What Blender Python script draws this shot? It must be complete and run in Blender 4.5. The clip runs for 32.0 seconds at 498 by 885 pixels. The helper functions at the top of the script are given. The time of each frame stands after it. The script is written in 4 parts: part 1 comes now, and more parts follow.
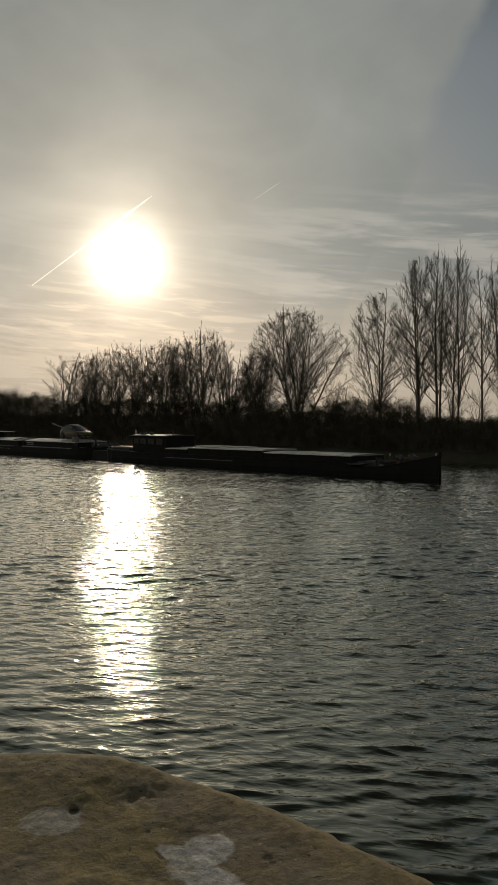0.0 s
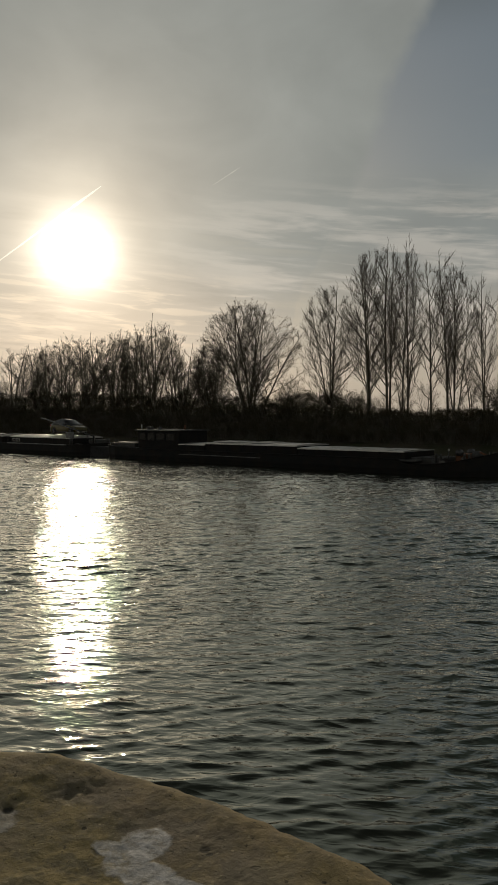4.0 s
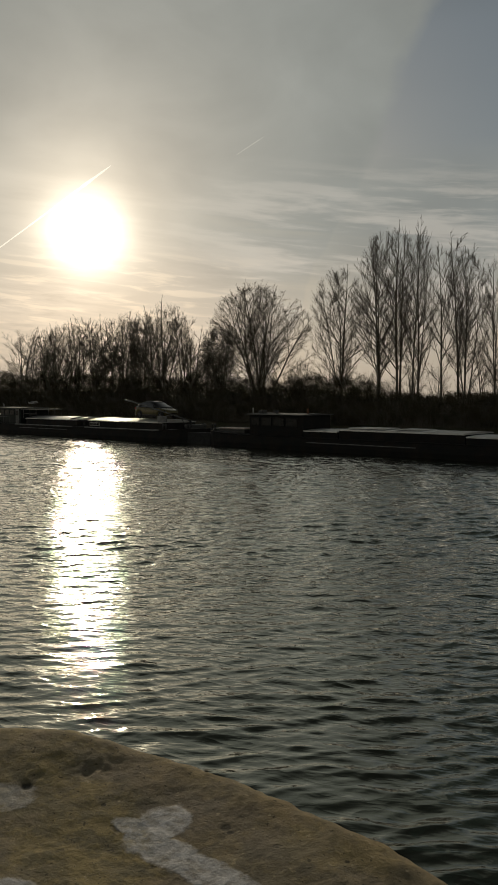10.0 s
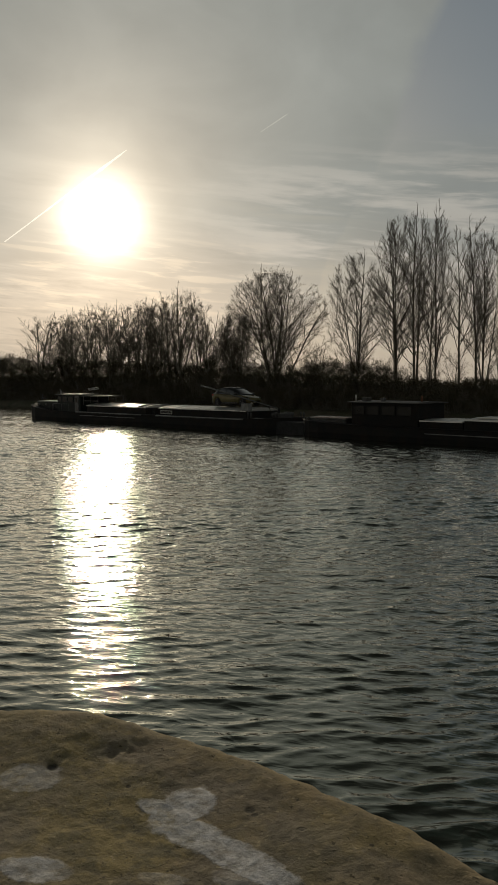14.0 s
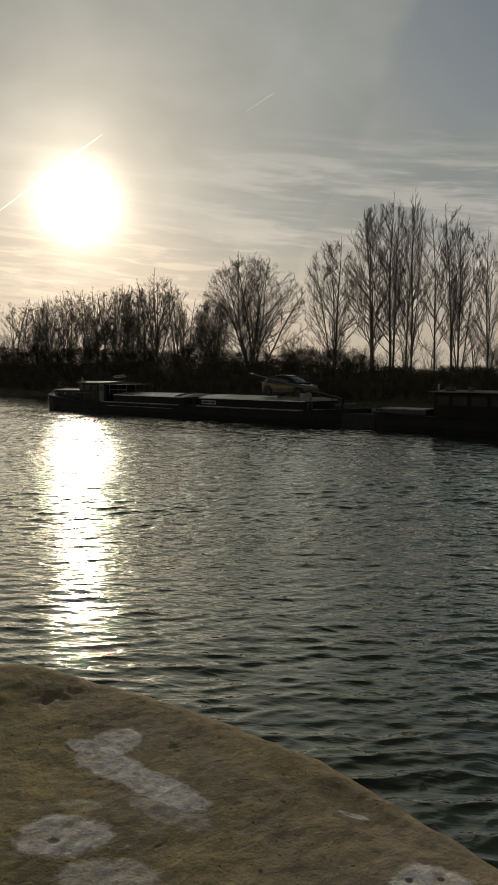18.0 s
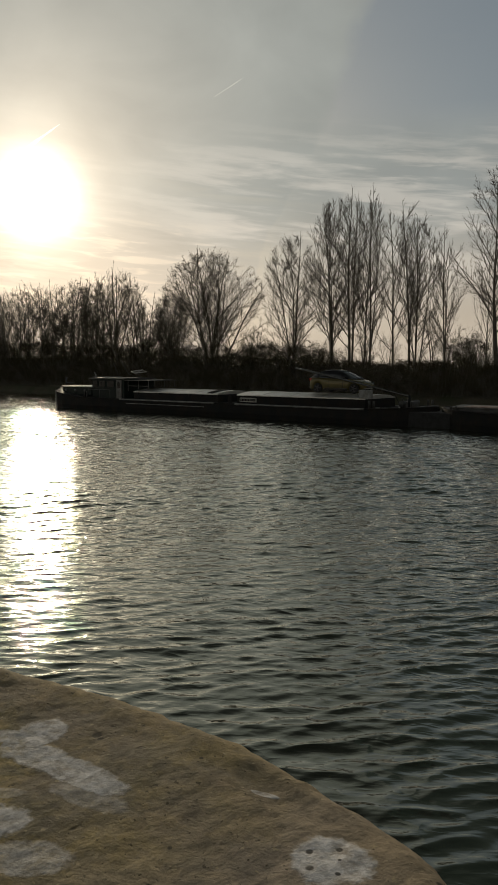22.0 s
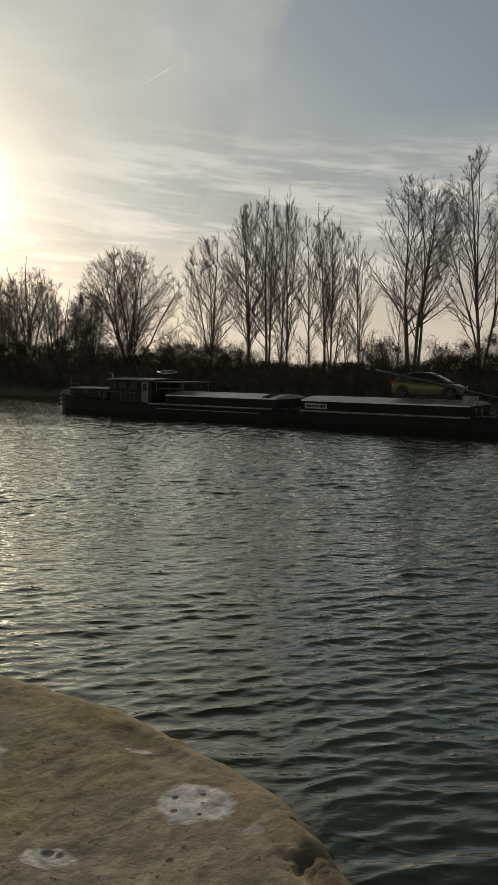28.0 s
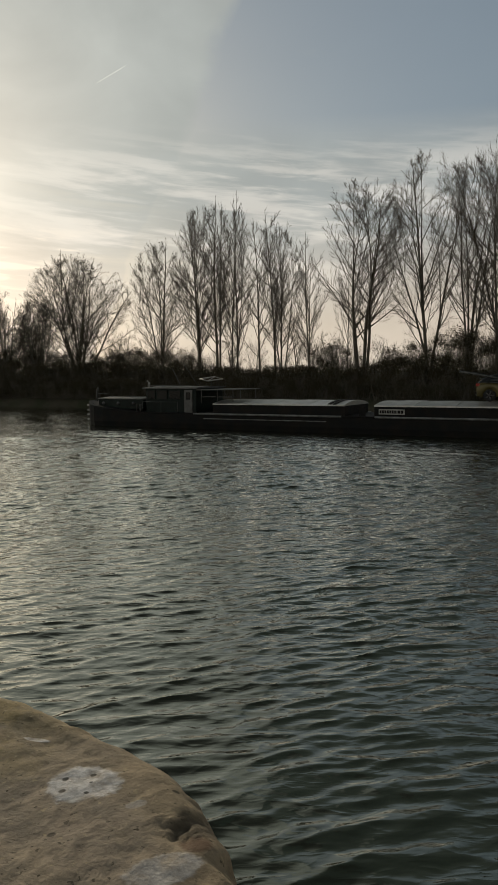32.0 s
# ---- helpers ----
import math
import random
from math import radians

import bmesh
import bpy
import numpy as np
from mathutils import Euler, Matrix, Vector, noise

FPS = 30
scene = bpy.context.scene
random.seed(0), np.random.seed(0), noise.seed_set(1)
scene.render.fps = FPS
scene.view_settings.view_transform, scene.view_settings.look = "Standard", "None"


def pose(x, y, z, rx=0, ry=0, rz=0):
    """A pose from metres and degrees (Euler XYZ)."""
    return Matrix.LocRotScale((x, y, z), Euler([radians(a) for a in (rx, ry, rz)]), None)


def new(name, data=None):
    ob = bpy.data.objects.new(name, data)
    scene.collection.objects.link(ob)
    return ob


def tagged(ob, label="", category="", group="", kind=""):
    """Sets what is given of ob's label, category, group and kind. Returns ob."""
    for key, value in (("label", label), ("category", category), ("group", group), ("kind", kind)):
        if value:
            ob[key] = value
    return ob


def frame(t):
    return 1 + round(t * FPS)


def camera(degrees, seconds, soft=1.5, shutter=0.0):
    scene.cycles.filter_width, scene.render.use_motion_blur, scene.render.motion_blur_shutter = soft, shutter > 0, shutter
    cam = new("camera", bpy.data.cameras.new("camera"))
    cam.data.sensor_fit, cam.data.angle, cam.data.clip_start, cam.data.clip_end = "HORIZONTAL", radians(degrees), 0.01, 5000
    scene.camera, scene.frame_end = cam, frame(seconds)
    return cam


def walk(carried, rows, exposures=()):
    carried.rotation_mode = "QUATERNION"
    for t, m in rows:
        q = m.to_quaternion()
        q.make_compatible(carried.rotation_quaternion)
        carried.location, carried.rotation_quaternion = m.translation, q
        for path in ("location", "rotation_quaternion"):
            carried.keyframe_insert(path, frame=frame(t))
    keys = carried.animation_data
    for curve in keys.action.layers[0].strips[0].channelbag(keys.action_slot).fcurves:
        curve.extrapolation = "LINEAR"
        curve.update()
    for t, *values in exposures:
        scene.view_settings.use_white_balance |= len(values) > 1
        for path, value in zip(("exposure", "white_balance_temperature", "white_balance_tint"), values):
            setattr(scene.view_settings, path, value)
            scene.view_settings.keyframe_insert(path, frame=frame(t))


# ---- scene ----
def mesh_of(name, verts, faces, smooth=False):
    me = bpy.data.meshes.new(name)
    me.from_pydata([tuple(v) for v in verts], [], faces)
    if smooth:
        me.polygons.foreach_set("use_smooth", [True] * len(me.polygons))
    me.update()
    return me


def bm_mesh(name, bm, smooth=False):
    me = bpy.data.meshes.new(name)
    bm.normal_update()
    bm.to_mesh(me)
    bm.free()
    if smooth:
        me.polygons.foreach_set("use_smooth", [True] * len(me.polygons))
    return me


# ---------------------------------------------------------------- camera
cam = camera(36.58, 32.0, soft=1.25)
walk(cam, [
    (0, pose(-0.000, -0.000, 3.880, 88.45, 0.00, 46.02)),
    (0.5, pose(0.000, -0.000, 3.880, 88.43, 0.01, 45.83)),
    (1, pose(0.010, 0.006, 3.883, 88.29, 0.09, 44.90)),
    (1.5, pose(0.013, 0.016, 3.881, 88.15, 0.08, 43.71)),
    (2, pose(0.016, 0.024, 3.878, 88.10, 0.37, 43.02)),
    (2.5, pose(0.017, 0.024, 3.878, 88.05, 0.38, 42.74)),
    (3, pose(0.014, 0.024, 3.878, 88.00, 0.27, 42.59)),
    (3.5, pose(0.013, 0.026, 3.876, 87.95, 0.29, 42.47)),
    (5.5, pose(-0.003, 0.018, 3.874, 87.88, 0.21, 42.29)),
    (6, pose(-0.009, 0.019, 3.875, 87.85, 0.16, 42.26)),
    (6.5, pose(-0.005, 0.020, 3.876, 87.69, 0.22, 42.46)),
    (7, pose(-0.007, 0.022, 3.874, 87.56, 0.22, 42.58)),
    (7.5, pose(-0.008, 0.020, 3.874, 87.43, 0.22, 42.68)),
    (8, pose(-0.009, 0.020, 3.874, 87.37, 0.14, 42.67)),
    (8.5, pose(-0.015, 0.024, 3.867, 87.27, 0.19, 42.74)),
    (9, pose(-0.018, 0.023, 3.865, 87.01, 0.10, 42.92)),
    (9.5, pose(-0.017, 0.029, 3.862, 86.77, 0.08, 43.06)),
    (10, pose(-0.018, 0.028, 3.862, 86.61, 0.02, 43.11)),
    (10.5, pose(-0.018, 0.031, 3.861, 86.44, 0.06, 43.25)),
    (11, pose(-0.020, 0.037, 3.859, 86.23, 0.11, 43.47)),
    (11.5, pose(-0.018, 0.030, 3.862, 86.03, 0.25, 43.72)),
    (12, pose(-0.023, 0.027, 3.860, 85.90, 0.21, 43.90)),
    (12.5, pose(-0.024, 0.024, 3.862, 85.77, 0.15, 44.02)),
    (13, pose(-0.020, 0.020, 3.865, 85.66, 0.08, 44.22)),
    (13.5, pose(-0.034, 0.020, 3.859, 85.59, 0.05, 44.34)),
    (14, pose(-0.029, 0.022, 3.860, 85.55, 0.02, 44.32)),
    (14.5, pose(-0.022, 0.027, 3.862, 85.52, 0.02, 44.28)),
    (16.5, pose(0.024, 0.013, 3.835, 85.43, -0.06, 44.11)),
    (17, pose(0.038, 0.020, 3.825, 85.13, -0.16, 43.75)),
    (17.5, pose(0.057, 0.029, 3.822, 84.81, -0.04, 43.18)),
    (18, pose(0.067, 0.038, 3.817, 84.64, -0.13, 42.63)),
    (18.5, pose(0.080, 0.038, 3.826, 84.58, -0.15, 42.30)),
    (19, pose(0.086, 0.041, 3.827, 84.54, -0.21, 42.10)),
    (19.5, pose(0.088, 0.043, 3.818, 84.48, -0.15, 41.83)),
    (20, pose(0.093, 0.042, 3.820, 84.42, -0.14, 41.64)),
    (20.5, pose(0.106, 0.041, 3.823, 84.34, -0.07, 41.30)),
    (21, pose(0.119, 0.041, 3.828, 84.26, -0.13, 40.65)),
    (21.5, pose(0.129, 0.047, 3.827, 84.23, -0.03, 40.20)),
    (22, pose(0.142, 0.049, 3.825, 84.22, -0.02, 39.66)),
    (22.5, pose(0.160, 0.050, 3.826, 84.21, -0.03, 38.95)),
    (23, pose(0.171, 0.051, 3.823, 84.23, -0.09, 38.35)),
    (23.5, pose(0.177, 0.054, 3.823, 84.23, -0.14, 37.80)),
    (24, pose(0.192, 0.052, 3.821, 84.26, -0.17, 37.15)),
    (24.5, pose(0.199, 0.050, 3.813, 84.27, -0.18, 36.30)),
    (25, pose(0.202, 0.040, 3.808, 84.25, -0.29, 35.38)),
    (25.5, pose(0.208, 0.021, 3.819, 84.30, -0.34, 34.27)),
    (27.5, pose(0.214, 0.019, 3.802, 84.30, -0.63, 33.51)),
    (28, pose(0.231, 0.035, 3.797, 84.28, -0.60, 33.47)),
    (28.5, pose(0.252, 0.043, 3.800, 84.36, -0.40, 33.24)),
    (29, pose(0.281, 0.048, 3.802, 84.58, 0.34, 32.24)),
    (29.5, pose(0.301, 0.062, 3.794, 84.71, 0.70, 31.08)),
    (30, pose(0.331, 0.060, 3.805, 84.73, 0.81, 30.23)),
    (30.5, pose(0.334, 0.051, 3.791, 84.74, 0.77, 29.99)),
    (31, pose(0.324, 0.033, 3.791, 84.73, 0.74, 29.94)),
    (31.5, pose(0.327, 0.034, 3.788, 84.69, 0.68, 29.89)),
    (32, pose(0.346, 0.039, 3.788, 84.67, 0.68, 29.86)),
], exposures=[(0.0, -0.03, 6800, 7), (3.5, 0.0, 6800, 7), (14.5, 0.05, 6800, 7), (20.0, 0.2, 6800, 7), (25.5, 0.48, 6750, 7), (29.0, 0.64, 6680, 7), (32.0, 0.68, 6650, 7)])

# ---------------------------------------------------------------- sun and sky
SUN_AZ, SUN_EL = radians(55.15), radians(12.0)
SUN_DIR = Vector((-math.sin(SUN_AZ) * math.cos(SUN_EL), math.cos(SUN_AZ) * math.cos(SUN_EL), math.sin(SUN_EL)))
sun_data = bpy.data.lights.new("sun", "SUN")
sun_data.energy, sun_data.angle, sun_data.color = 1.5, radians(0.55), (1.0, 0.86, 0.66)
sun = new("sun", sun_data)
sun.matrix_world = SUN_DIR.to_track_quat("Z", "Y").to_matrix().to_4x4()


class Nodes:
    """Short way to write node trees."""

    def __init__(self, tree):
        self.t = tree
        tree.nodes.clear()

    def n(self, kind, **sets):
        node = self.t.nodes.new(kind)
        for k, v in sets.items():
            if k == "operation":
                node.operation = v
            elif k == "data_type":
                node.data_type = v
            elif k == "blend_type":
                node.blend_type = v
            elif k == "noise_dimensions":
                node.noise_dimensions = v
            elif k == "feature":
                node.feature = v
            elif k == "use_clamp":
                node.use_clamp = v
        return node

    def put(self, node, slot, v):
        if hasattr(v, "is_output"):
            self.t.links.new(v, node.inputs[slot])
        else:
            node.inputs[slot].default_value = v

    def math(self, op, a, b=0.0, clamp=False):
        m = self.n("ShaderNodeMath", operation=op, use_clamp=clamp)
        self.put(m, 0, a)
        self.put(m, 1, b)
        return m.outputs[0]

    def ramp01(self, v, lo, hi):
        """Smooth step from lo to hi."""
        m = self.t.nodes.new("ShaderNodeMapRange")
        m.interpolation_type = "SMOOTHSTEP"
        self.put(m, 0, v)
        m.inputs[1].default_value, m.inputs[2].default_value = lo, hi
        return m.outputs[0]

    def mix(self, f, a, b, blend="MIX"):
        m = self.n("ShaderNodeMix", data_type="RGBA", blend_type=blend)
        self.put(m, 0, f)
        self.put(m, 6, a)
        self.put(m, 7, b)
        return m.outputs[2]

    def noise(self, vec, scale, detail=4.0, rough=0.55, distort=0.0):
        m = self.n("ShaderNodeTexNoise")
        self.put(m, "Vector", vec)
        self.put(m, "Scale", scale)
        self.put(m, "Detail", detail)
        self.put(m, "Roughness", rough)
        self.put(m, "Distortion", distort)
        return m.outputs[0]

    def xyz(self, x, y, z):
        m = self.n("ShaderNodeCombineXYZ")
        self.put(m, 0, x)
        self.put(m, 1, y)
        self.put(m, 2, z)
        return m.outputs[0]

    def scale(self, c, k):
        m = self.n("ShaderNodeVectorMath", operation="SCALE")
        self.put(m, 0, c)
        self.put(m, 3, k)
        return m.outputs[0]

    def add(self, a, b):
        m = self.n("ShaderNodeVectorMath", operation="ADD")
        self.put(m, 0, a)
        self.put(m, 1, b)
        return m.outputs[0]

    def mapped(self, vec, scale=(1, 1, 1), turn=(0, 0, 0)):
        m = self.n("ShaderNodeMapping")
        self.put(m, 0, vec)
        m.inputs[2].default_value = turn
        m.inputs[3].default_value = scale
        return m.outputs[0]


def build_sky():
    world = bpy.data.worlds.new("sky")
    scene.world = world
    world.use_nodes = True
    N = Nodes(world.node_tree)
    out = N.n("ShaderNodeOutputWorld")
    bg = N.n("ShaderNodeBackground")
    N.t.links.new(bg.outputs[0], out.inputs[0])
    sky = N.n("ShaderNodeTexSky")
    sky.sky_type = "NISHITA"
    sky.sun_disc = False
    sky.sun_elevation, sky.sun_rotation = SUN_EL, -SUN_AZ
    sky.air_density, sky.dust_density, sky.ozone_density = 1.0, 1.5, 1.0
    co = N.n("ShaderNodeTexCoord").outputs["Generated"]
    sep = N.n("ShaderNodeSeparateXYZ")
    N.t.links.new(co, sep.inputs[0])
    x, y, z = sep.outputs
    az = N.math("ARCTAN2", N.math("MULTIPLY", x, -1.0), y)
    el = N.math("ARCSINE", z)
    dot = N.n("ShaderNodeVectorMath", operation="DOT_PRODUCT")
    N.put(dot, 0, co)
    dot.inputs[1].default_value = SUN_DIR
    c = N.math("MAXIMUM", dot.outputs["Value"], 0.0)
    # thin high cloud: a veil that scatters the sun forward, streaks low down, a clear field beside it
    clear = N.mix(0.45, N.scale(sky.outputs[0], SKY_K), (0.134, 0.170, 0.212, 1))
    clear = N.mix(N.math("MULTIPLY", N.ramp01(el, radians(24.5), radians(33.5)), 0.92), clear, (0.046, 0.057, 0.053, 1))
    wide = N.math("POWER", c, 7.0)
    mid = N.math("POWER", c, 45.0)
    near = N.math("POWER", c, 240.0)
    core = N.math("POWER", c, 1300.0)
    veil = N.scale((0.93, 1.0, 1.02), 0.21)
    veil = N.add(veil, N.scale(N.scale((0.98, 0.98, 0.86), 0.11), wide))
    veil = N.add(veil, N.scale(N.scale((1.0, 0.79, 0.58), 0.32), mid))
    glow = N.add(N.scale(N.scale((1.0, 0.80, 0.58), 0.42), near), N.scale(N.scale((1.0, 0.93, 0.8), 1.9), core))
    soft = N.noise(N.xyz(N.math("MULTIPLY", az, 5.0), N.math("MULTIPLY", el, 9.0), 0.3), 1.0, 5.0, 0.5, 0.4)
    veil = N.scale(veil, N.math("ADD", 1.0, N.math("MULTIPLY", N.ramp01(el, radians(29.0), radians(48.0)), N.math("ADD", -0.85, N.math("MULTIPLY", wide, 0.9)))))
    veil = N.scale(veil, N.math("ADD", 0.72, N.math("MULTIPLY", soft, 0.56)))
    streak = N.noise(N.xyz(N.math("MULTIPLY", az, 4.2), N.math("MULTIPLY", N.math("ADD", el, N.math("MULTIPLY", az, -0.11)), 38.0), 1.7), 1.0, 5.0, 0.5, 0.12)
    shred = N.noise(N.xyz(N.math("MULTIPLY", az, 13.0), N.math("MULTIPLY", N.math("ADD", el, N.math("MULTIPLY", az, -0.08)), 105.0), 5.2), 1.0, 4.0, 0.55, 0.4)
    streak = N.math("ADD", N.math("MULTIPLY", streak, 0.7), N.math("MULTIPLY", shred, 0.3))
    low = N.math("MULTIPLY", N.ramp01(el, radians(18.0), radians(13.0)), N.ramp01(el, radians(4.0), radians(10.0)))
    bands = N.math("MULTIPLY", low, N.ramp01(streak, 0.45, 0.6))
    ember = N.math("MULTIPLY", N.math("MULTIPLY", N.ramp01(shred, 0.5, 0.66), N.ramp01(el, radians(12.0), radians(8.0))), N.ramp01(el, radians(3.5), radians(6.0)))
    bank = N.math("MULTIPLY", N.math("MULTIPLY", N.ramp01(shred, 0.52, 0.36), N.ramp01(el, radians(10.5), radians(7.0))), N.ramp01(az, radians(48.0), radians(58.0)))
    # the veil ends along a slanted edge
    edge = N.math("SUBTRACT", az, N.math("MULTIPLY", N.math("SUBTRACT", el, radians(17.2)), -0.44))
    ragged = N.math("MULTIPLY", N.math("SUBTRACT", N.noise(N.xyz(N.math("MULTIPLY", az, 9.0), N.math("MULTIPLY", el, 9.0), 4.0), 1.0, 4.0, 0.6), 0.5), 0.06)
    cover = N.ramp01(N.math("ADD", edge, ragged), radians(33.0), radians(35.0))
    wisps = N.math("MULTIPLY", N.ramp01(N.noise(N.xyz(N.math("MULTIPLY", az, 5.0), N.math("MULTIPLY", el, 20.0), 8.0), 1.0, 5.0, 0.6), 0.5, 0.75), 0.22)
    lowveil = N.math("MULTIPLY", N.ramp01(el, radians(19.0), radians(14.5)), 0.92)
    beyond = N.math("MAXIMUM", N.ramp01(az, radians(-20.0), radians(-45.0)), N.ramp01(el, radians(48.0), radians(70.0)))
    cover = N.math("MAXIMUM", N.math("MAXIMUM", cover, wisps), N.math("MAXIMUM", lowveil, beyond))
    side = N.ramp01(az, radians(50.0), radians(38.0))
    gap = N.math("MULTIPLY", N.math("MULTIPLY", low, side), N.ramp01(streak, 0.5, 0.34))
    cover = N.math("MULTIPLY", cover, N.math("SUBTRACT", 1.0, N.math("MULTIPLY", gap, 0.16)))
    warm = N.ramp01(el, radians(13.0), radians(2.0))
    cover = N.math("MAXIMUM", cover, 0.1)
    col = N.mix(cover, clear, veil)
    col = N.add(col, N.scale(N.scale((1.0, 0.84, 0.73), 0.15), N.math("MULTIPLY", bands, N.math("ADD", 0.25, N.math("MULTIPLY", side, 0.75)))))
    col = N.add(col, N.scale(N.scale((1.0, 0.63, 0.34), 0.25), N.math("MULTIPLY", warm, N.math("ADD", 0.75, N.math("MULTIPLY", mid, 1.0)))))
    col = N.add(col, N.scale(N.scale((1.0, 0.74, 0.46), 0.22), N.math("MULTIPLY", ember, mid)))
    col = N.scale(col, N.math("SUBTRACT", 1.0, N.math("MULTIPLY", bank, 0.12)))
    col = N.add(col, N.scale(glow, N.math("ADD", 0.7, N.math("MULTIPLY", streak, 0.6))))
    N.put(bg, 0, col)
    bg.inputs[1].default_value = 1.0


SKY_K = 0.047
build_sky()


# ---------------------------------------------------------------- materials
def material(name, colour, rough=0.7, metal=0.0, vary=0.35, size=1.0, second=None, bump=0.3, bump_size=None, spec=0.5, dist=0.01):
    """A surface with stains at two scales and a fine relief, in metres."""
    m = bpy.data.materials.new(name)
    m.use_nodes = True
    N = Nodes(m.node_tree)
    out = N.n("ShaderNodeOutputMaterial")
    b = N.n("ShaderNodeBsdfPrincipled")
    N.t.links.new(b.outputs[0], out.inputs[0])
    co = N.n("ShaderNodeTexCoord").outputs["Object"]
    big = N.noise(co, 1.3 / size, 4.0, 0.6)
    fine = N.noise(co, 14.0 / size, 5.0, 0.65)
    second = second or tuple(v * 0.55 for v in colour)
    col = N.mix(N.ramp01(big, 0.35, 0.7), (*colour, 1), (*second, 1))
    k = N.math("ADD", 1.0 - vary / 2, N.math("MULTIPLY", fine, vary))
    info = N.n("ShaderNodeObjectInfo").outputs["Random"]
    k = N.math("MULTIPLY", k, N.math("ADD", 0.9, N.math("MULTIPLY", info, 0.2)))
    N.put(b, "Base Color", N.scale(col, k))
    N.put(b, "Roughness", N.math("ADD", rough - 0.08, N.math("MULTIPLY", fine, 0.16), clamp=True))
    b.inputs["Metallic"].default_value = metal
    b.inputs["Specular IOR Level"].default_value = spec
    if bump:
        bp = N.n("ShaderNodeBump")
        bp.inputs["Strength"].default_value = bump
        bp.inputs["Distance"].default_value = dist
        N.put(bp, "Height", N.noise(co, 22.0 / (bump_size or size), 6.0, 0.7))
        N.t.links.new(bp.outputs[0], b.inputs["Normal"])
    return m


def water_material():
    m = bpy.data.materials.new("river_water")
    m.use_nodes = True
    N = Nodes(m.node_tree)
    out = N.n("ShaderNodeOutputMaterial")
    b = N.n("ShaderNodeBsdfPrincipled")
    N.t.links.new(b.outputs[0], out.inputs[0])
    co = N.n("ShaderNodeTexCoord").outputs["Object"]
    murk = N.noise(co, 0.05, 3.0, 0.5)
    N.put(b, "Base Color", N.mix(murk, (0.007, 0.009, 0.005, 1), (0.010, 0.012, 0.006, 1)))
    b.inputs["Roughness"].default_value = 0.02
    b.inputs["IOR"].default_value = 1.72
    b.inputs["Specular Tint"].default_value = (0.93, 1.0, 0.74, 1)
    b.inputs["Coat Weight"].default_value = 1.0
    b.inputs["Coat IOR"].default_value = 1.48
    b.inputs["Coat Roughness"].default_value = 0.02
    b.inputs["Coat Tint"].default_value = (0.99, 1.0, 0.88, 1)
    # crests lie across the breeze
    one = N.mapped(N.mapped(co, turn=(0, 0, radians(-42))), (0.75, 1.3, 1.0))
    two = N.mapped(N.mapped(co, turn=(0, 0, radians(-26))), (0.7, 1.35, 1.0))
    three = N.mapped(N.mapped(co, turn=(0, 0, radians(-36))), (0.6, 1.5, 1.0))
    a = N.noise(one, 2.6, 2.0, 0.5, 0.3)
    c = N.math("MULTIPLY", N.math("ABSOLUTE", N.math("SUBTRACT", N.noise(two, 2.0, 2.0, 0.5, 0.3), 0.5)), -2.0)
    fine = N.math("MULTIPLY", N.math("ABSOLUTE", N.math("SUBTRACT", N.noise(three, 4.4, 2.0, 0.5, 0.4), 0.5)), -2.0)
    gust = N.ramp01(N.noise(co, 0.07, 3.0, 0.5), 0.3, 0.7)
    h = N.math("ADD", N.math("MULTIPLY", a, 0.020), N.math("ADD", N.math("MULTIPLY", c, 0.030), N.math("MULTIPLY", fine, 0.011)))
    # small ripples fade in the lee of the quay and in the lee of the far bank
    off = N.n("ShaderNodeSeparateXYZ")
    N.t.links.new(co, off.inputs[0])
    h = N.math("MULTIPLY", h, N.math("SUBTRACT", N.math("ADD", 0.45, N.math("MULTIPLY", N.ramp01(off.outputs[1], 5.0, 16.0), 0.9)), N.math("MULTIPLY", N.ramp01(off.outputs[1], 18.0, 45.0), 0.55)))
    h = N.math("MULTIPLY", h, N.math("ADD", 0.7, N.math("MULTIPLY", gust, 0.6)))
    bp = N.n("ShaderNodeBump")
    bp.inputs["Strength"].default_value = 1.0
    bp.inputs["Distance"].default_value = 1.0
    N.put(bp, "Height", h)
    N.t.links.new(bp.outputs[0], b.inputs["Normal"])
    N.t.links.new(bp.outputs[0], b.inputs["Coat Normal"])
    return m


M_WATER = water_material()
M_BANK = material("bank_soil", (0.07, 0.06, 0.04), 0.95, vary=0.6, size=3.0, second=(0.04, 0.045, 0.02), bump=0.8, dist=0.1)
M_CONC = material("quay_concrete", (0.33, 0.31, 0.27), 0.9, vary=0.4, size=0.8, bump=0.6)
M_BARK = material("bark", (0.14, 0.12, 0.095), 0.9, vary=0.5, size=0.5, second=(0.085, 0.085, 0.06), bump=0.7)
M_TWIG = material("twig_bark", (0.12, 0.098, 0.075), 0.85, vary=0.3, size=2.0, bump=0)
M_SCRUB = material("bramble_leaves", (0.072, 0.064, 0.040), 0.95, vary=0.6, size=1.5, second=(0.07, 0.056, 0.036), bump=0, spec=0.08)
M_HULL = material("hull_black_paint", (0.012, 0.013, 0.013), 0.6, vary=0.5, size=1.2, second=(0.02, 0.017, 0.014), bump=0.25, spec=0.12)
M_GREEN = material("dark_green_paint", (0.013, 0.021, 0.017), 0.5, vary=0.3, size=0.8, bump=0.15, spec=0.2)
